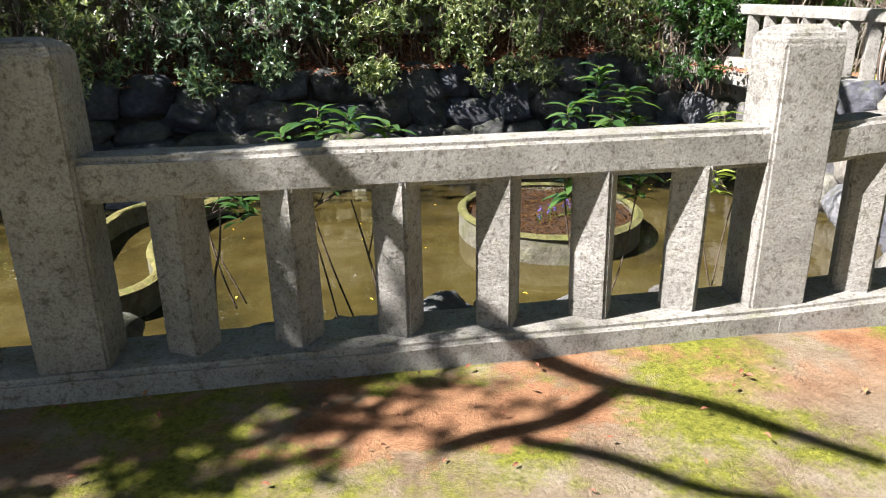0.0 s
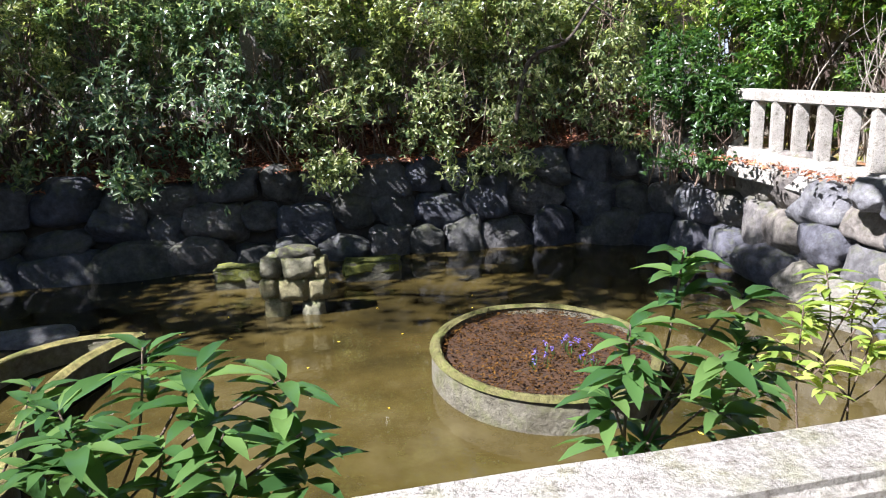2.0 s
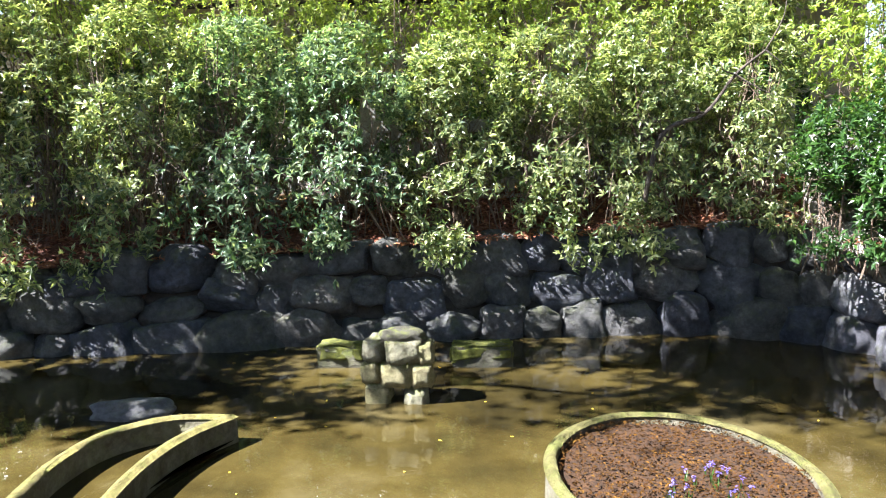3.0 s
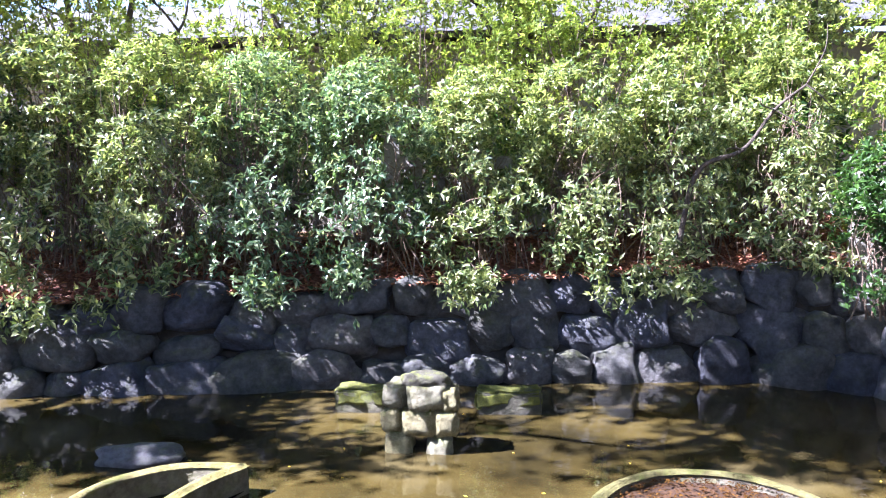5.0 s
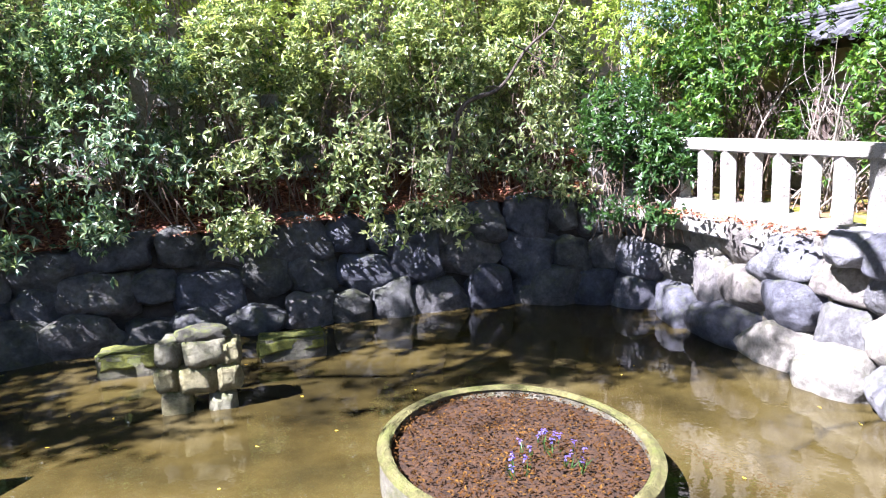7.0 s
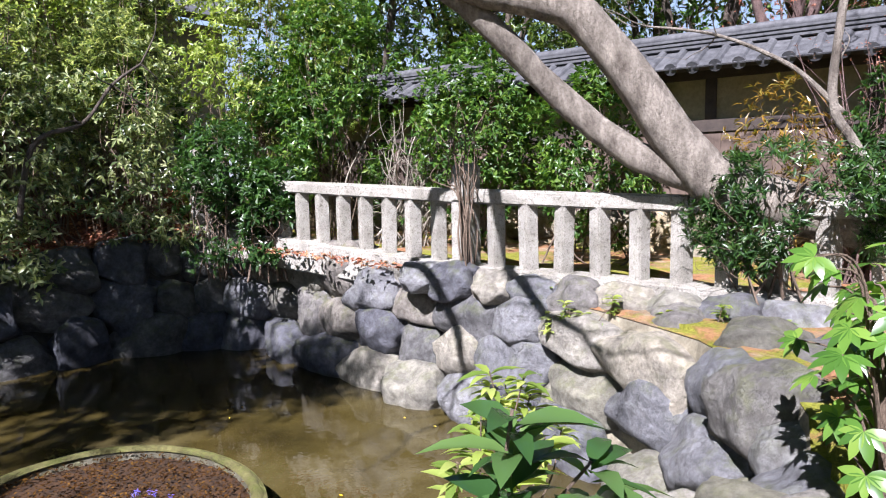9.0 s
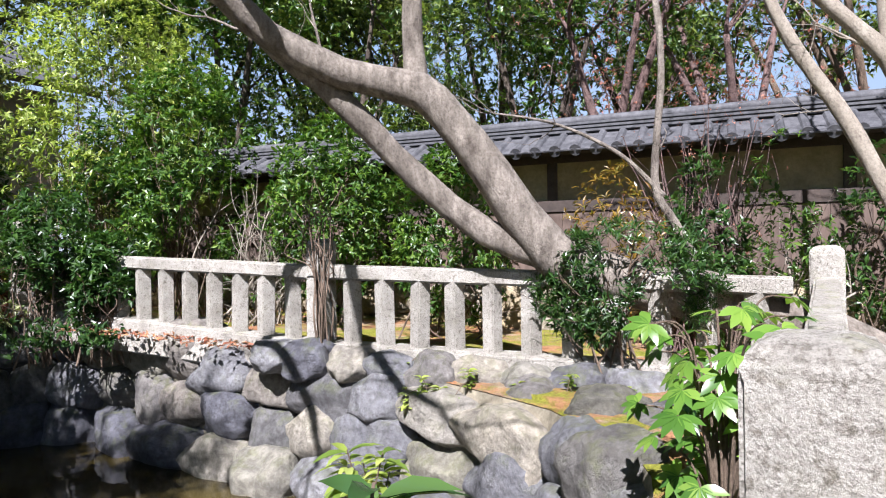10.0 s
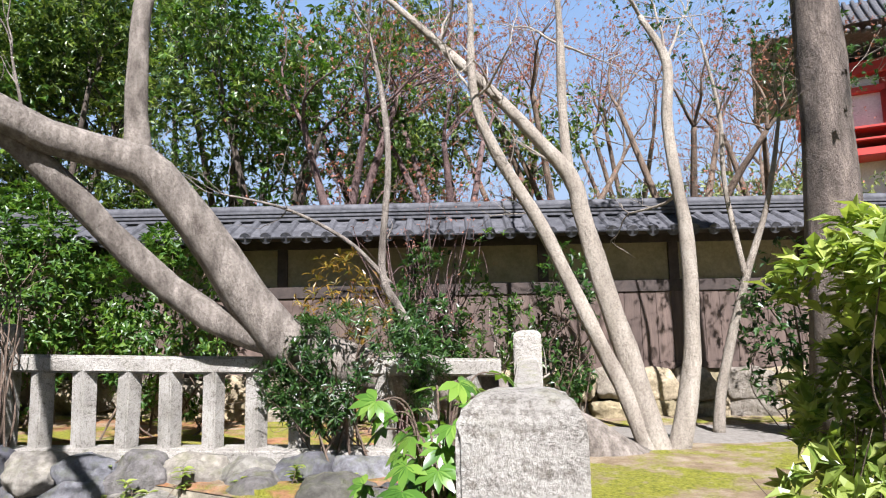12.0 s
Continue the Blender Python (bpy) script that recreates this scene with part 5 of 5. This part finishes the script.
bare_tree("myrtle_tree", "pale smooth-barked tree with several slender bending stems", (7.3, 2.25, 0.2), [
    ([(7.29, 2.25, 0.1), (7.29, 2.35, 0.36), (7.3, 2.59, 0.98), (7.3, 2.9, 1.68), (7.27, 3.33, 2.67), (7.12, 3.77, 3.48), (7.08, 3.98, 4.1), (7.08, 4.0, 5.2)], [0.14, 0.11, 0.085, 0.08, 0.075, 0.065, 0.05, 0.035], 3),
    ([(7.3, 2.2, 0.1), (7.32, 2.3, 0.5), (7.4, 2.51, 1.32), (7.4, 2.71, 2.04), (7.4, 2.91, 2.85), (7.39, 3.01, 3.23), (7.24, 3.65, 4.02), (7.1, 4.37, 4.78), (6.95, 4.92, 5.32)], [0.15, 0.13, 0.115, 0.11, 0.1, 0.095, 0.065, 0.05, 0.03], 4),
    ([(7.39, 3.0, 3.2), (7.49, 3.05, 3.97), (7.49, 3.04, 4.78), (7.49, 3.05, 5.6)], [0.07, 0.055, 0.045, 0.03], 3),
    ([(7.36, 2.12, 0.1), (7.4, 2.0, 0.5), (7.45, 1.85, 1.2), (7.45, 1.82, 2.43), (7.46, 1.87, 2.97), (7.46, 1.94, 3.73), (7.46, 1.9, 4.42), (7.48, 2.15, 5.0)], [0.13, 0.11, 0.09, 0.075, 0.07, 0.06, 0.05, 0.03], 4)], BARK_PALE, 82, 3, 0.9)
bare_tree("sapling", "thin crooked pale sapling beside the leaning trunk", (6.95, 4.55, 0.4), [
    ([(6.95, 4.5, 0.5), (6.93, 4.62, 1.37), (6.88, 4.81, 1.79), (6.82, 4.98, 2.21), (6.85, 4.91, 3.32), (6.83, 4.96, 4.08), (6.78, 5.1, 4.86)], [0.06, 0.05, 0.045, 0.04, 0.035, 0.03, 0.02], 3),
    ([(6.85, 4.9, 2.05), (6.7, 5.3, 2.5), (6.45, 5.9, 2.85), (6.2, 6.5, 3.0)], [0.03, 0.022, 0.016, 0.01], 4)], BARK, 83, 2, 0.6)
bare_tree("sapling", "thin pale sapling in front of the garden wall", (8.4, 1.45, 0.35), [
    ([(8.42, 1.5, 0.3), (8.41, 1.46, 0.77), (8.39, 1.3, 1.41), (8.35, 1.07, 2.18), (8.3, 0.8, 3.0), (8.3, 0.6, 4.0)], [0.07, 0.06, 0.055, 0.04, 0.03, 0.02], 4),
    ([(8.36, 1.1, 2.1), (8.38, 1.24, 3.19), (8.38, 1.24, 4.08), (8.3, 1.4, 5.0)], [0.035, 0.03, 0.025, 0.015], 4)], BARK_PALE, 84, 3, 0.7, (LEAF_DARK, 1, (0.07, 0.03)))
bare_tree("dark_trunk_tree", "thick straight tree with rough grey and dark bark", (7.75, 0.35, 0.3), [
    ([(7.75, 0.38, 0.2), (7.7, 0.37, 1.6), (7.68, 0.32, 3.1), (7.66, 0.32, 5.0), (7.6, 0.4, 7.5)], [0.34, 0.28, 0.26, 0.24, 0.2], 0),
    ([(7.62, 0.06, 0.2), (7.62, 0.12, 1.3), (7.62, 0.2, 2.1), (7.64, 0.28, 2.7)], [0.2, 0.17, 0.14, 0.08], -1)], BARK_ROUGH, 85, 2)
for i, (x, y, h, seed, leafy) in enumerate((
        (15.5, 13.5, 9.5, 91, LEAF_DARK), (13.2, 10.6, 9.0, 92, LEAF_DARK), (10.8, 13.0, 8.0, 112, LEAF_DARK), (9.3, 15.2, 8.0, 113, LEAF_MID), (11.9, 8.9, 7.0, 114, LEAF_MID), (14.0, 7.6, 9.0, 93, LEAF_DARK), (16.5, 4.6, 9.0, 94, None), (18.5, 1.8, 9.0, 95, None), (14.2, 3.4, 8.0, 103, None), (15.5, 8.2, 9.5, 104, None), (11.2, 7.2, 7.6, 115, None), (11.8, 5.2, 7.0, 116, None), (13.6, 1.0, 7.5, 105, None), (16.0, -1.0, 8.0, 106, None),
        (14.6, 5.6, 6.0, 96, LEAF_DARK), (21.0, -1.2, 8.0, 97, None), (12.5, 15.5, 9.5, 98, LEAF_LIME), (9.5, 17.0, 9.0, 99, LEAF_HEDGE), (5.0, 18.0, 8.5, 107, LEAF_HEDGE), (0.0, 18.5, 8.5, 108, LEAF_LIME), (-5.0, 18.0, 8.5, 109, LEAF_HEDGE), (-10.0, 17.0, 8.5, 110, LEAF_LIME), (16.5, 1.6, 4.4, 100, LEAF_HEDGE), (17.0, 9.5, 8.0, 101, None), (18.0, -2.8, 4.6, 102, LEAF_HEDGE))):
    rng = np.random.default_rng(seed)
    limbs = []
    for k in range(4):
        a = rng.uniform(0, 6.28)
        r = h * rng.uniform(0.1, 0.22)
        limbs.append(([(x, y, 0.2 if k == 0 else h * 0.25), (x + r * 0.3 * math.cos(a), y + r * 0.3 * math.sin(a), h * 0.45), (x + r * math.cos(a), y + r * math.sin(a), h * rng.uniform(0.65, 0.85))], [0.17 if k == 0 else 0.09, 0.08, 0.045], 4))
    bare_tree("background_tree", "evergreen tree behind the garden wall" if leafy else "bare winter tree with fine reddish twigs behind the garden wall", (x, y, 0.2), limbs, BARK_DARK if leafy else TWIG_RED if seed in (115, 116, 104) else TWIG, seed, 3, h * 0.15, (LEAF_TREE if leafy is LEAF_DARK else leafy, 5 if y > 11.5 else 2, (0.16, 0.058)) if leafy else (LEAF_RED, 1, (0.05, 0.025)))
# the trees west and south of the pond, whose branches shade the near bank
bare_tree("shade_tree", "bare-limbed tree whose branches shade the bank and fence", (-6.14, -1.10, 0.0), [
    ([(-6.14, -1.10, -0.1), (-5.94, -0.80, 1.6), (-5.34, -0.10, 3.0), (-4.49, 1.02, 3.80), (-3.26, 1.56, 4.20)], [0.24, 0.2, 0.15, 0.09, 0.06], -1),
    ([(-3.26, 1.56, 4.20), (-3.21, 1.26, 4.20), (-3.02, 1.05, 4.20), (-2.83, 0.89, 4.20), (-2.55, 0.76, 4.20), (-2.33, 0.58, 4.20), (-2.11, 0.40, 4.20)], [0.055, 0.055, 0.05, 0.05, 0.04, 0.035, 0.03], -1),
    ([(-2.83, 0.89, 4.20), (-3.08, 0.68, 4.20), (-3.30, 0.58, 4.20), (-3.49, 0.49, 4.20)], [0.05, 0.045, 0.05, 0.04], -1),
    ([(-3.24, 0.53, 4.20), (-2.95, 0.43, 4.20), (-2.73, 0.28, 4.20), (-2.50, 0.24, 4.20)], [0.035, 0.035, 0.03, 0.02], -1),
    ([(-5.34, -0.10, 3.0), (-6.06, 0.02, 3.70), (-5.63, 0.35, 4.10), (-5.21, 0.60, 4.40)], [0.12, 0.09, 0.07, 0.05], 7),
    ([(-5.44, -0.30, 2.6), (-6.48, 0.58, 3.30), (-6.14, 1.08, 3.90), (-5.72, 1.32, 4.30)], [0.12, 0.09, 0.07, 0.05], 7)], BARK, 111, 3, 0.45, (LEAF_HEDGE, 3, (0.13, 0.05)))
bare_tree("shade_tree", "tall leafy tree on the far bank, reaching over the pond", (-11.31, 7.09, 0.2), [
    ([(-11.31, 7.09, 0.0), (-10.91, 7.29, 3.0), (-9.91, 7.69, 6.0), (-9.45, 6.53, 7.20), (-8.30, 7.31, 8.00), (-7.24, 6.74, 9.00), (-6.23, 7.73, 9.10)], [0.36, 0.28, 0.17, 0.1, 0.06, 0.04, 0.02], 8),
    ([(-8.30, 7.31, 8.00), (-7.38, 8.24, 8.40), (-6.22, 7.88, 9.40), (-5.51, 8.59, 9.20)], [0.05, 0.04, 0.035, 0.03], 9),
    ([(-7.24, 6.74, 9.00), (-6.23, 7.51, 9.20), (-5.61, 6.99, 9.6)], [0.045, 0.04, 0.03], 9)], BARK_DARK, 131, 3, 0.75, (LEAF_DARK, 4, (0.17, 0.07)))


def canopy_tree():
    """A wide tree on the west bank whose long limbs shade the far wall and the water before it."""
    rng = np.random.default_rng(141)
    base = (-13.2, 7.4, 0.1)
    thing = tagged(empty("shade_tree", *base), "wide leafy tree on the west bank of the pond", "tree")
    limbs = [([(-13.2, 7.4, 0.0), (-13.0, 7.5, 2.6), (-12.4, 7.7, 5.2), (-11.0, 8.55, 7.4), (-9.0, 8.65, 8.4), (-6.6, 8.65, 8.7), (-3.9, 8.55, 8.8)], [0.38, 0.3, 0.24, 0.17, 0.12, 0.08, 0.03]),
             ([(-12.4, 7.7, 5.2), (-13.4, 8.0, 7.2), (-15.0, 8.85, 8.4), (-16.4, 8.85, 8.9)], [0.2, 0.14, 0.1, 0.04])]
    tips = []
    while len(tips) < 1350:
        x, y, z = rng.uniform(-13.8, -4.2), rng.normal() * 0.45 + 8.65, rng.uniform(8.0, 9.4)
        if abs(y - 8.65) > 0.8 or noise.noise((x * 0.9, y * 1.3, z)) < (0.16 if x < -10 else -0.12):
            continue
        tips.append((x, y, z))
    tips = np.array(tips)
    for i, (pts, radii) in enumerate(limbs):
        hidden_frame(part("trunk" if i == 0 else "limb", tube(pts, radii, 12, 0.2, i), BARK_DARK, thing, smooth=True), base)
    fine = []
    for e in tips[::9]:
        a = np.array([min(max(e[0] + rng.normal() * 0.5, -15.5), -5.0), 8.65, 8.5])
        fine.append(tube([a, (a + e) / 2 + rng.normal(size=3) * 0.1, e], [0.03, 0.018, 0.006], 5))
    tagged(hidden_frame(joined("twig_mass", fine, BARK_DARK, thing), base), kind="stuff")
    me = leaves_mesh("foliage", *whorls(rng, tips, rng.normal(size=tips.shape) + (0, 0, 0.7), 6, 0.19, 0.085))
    tagged(hidden_frame(part_mesh("foliage", me, LEAF_DARK, thing), base), kind="stuff")


canopy_tree()
# unseen evergreens added west and south to cut the sky's fill light
for i, (x, y, h, seed, leafy) in enumerate(((-14.5, 6.0, 8, 121, LEAF_DARK), (-15, 13, 9, 122, LEAF_DARK), (-13, -7, 7, 123, LEAF_HEDGE), (-4, -12, 9, 124, LEAF_DARK), (2.5, -11, 9, 125, LEAF_DARK), (9, -11, 9, 126, LEAF_DARK), (14, -8, 8, 127, LEAF_HEDGE))):
    rng = np.random.default_rng(seed)
    limbs = []
    for k in range(4):
        a = rng.uniform(0, 6.28)
        r = h * rng.uniform(0.15, 0.3)
        limbs.append(([(x, y, -0.1 if k == 0 else h * 0.2), (x + r * 0.4 * math.cos(a), y + r * 0.4 * math.sin(a), h * 0.42), (x + r * math.cos(a), y + r * math.sin(a), h * rng.uniform(0.6, 0.8))], [0.2 if k == 0 else 0.11, 0.1, 0.05], 4))
    bare_tree("sky_block_tree", "leafy evergreen tree, unseen, added to block sky light", (x, y, 0.0), limbs, BARK_DARK, seed, 3, h * 0.16, (leafy, 9, (0.22, 0.1)))
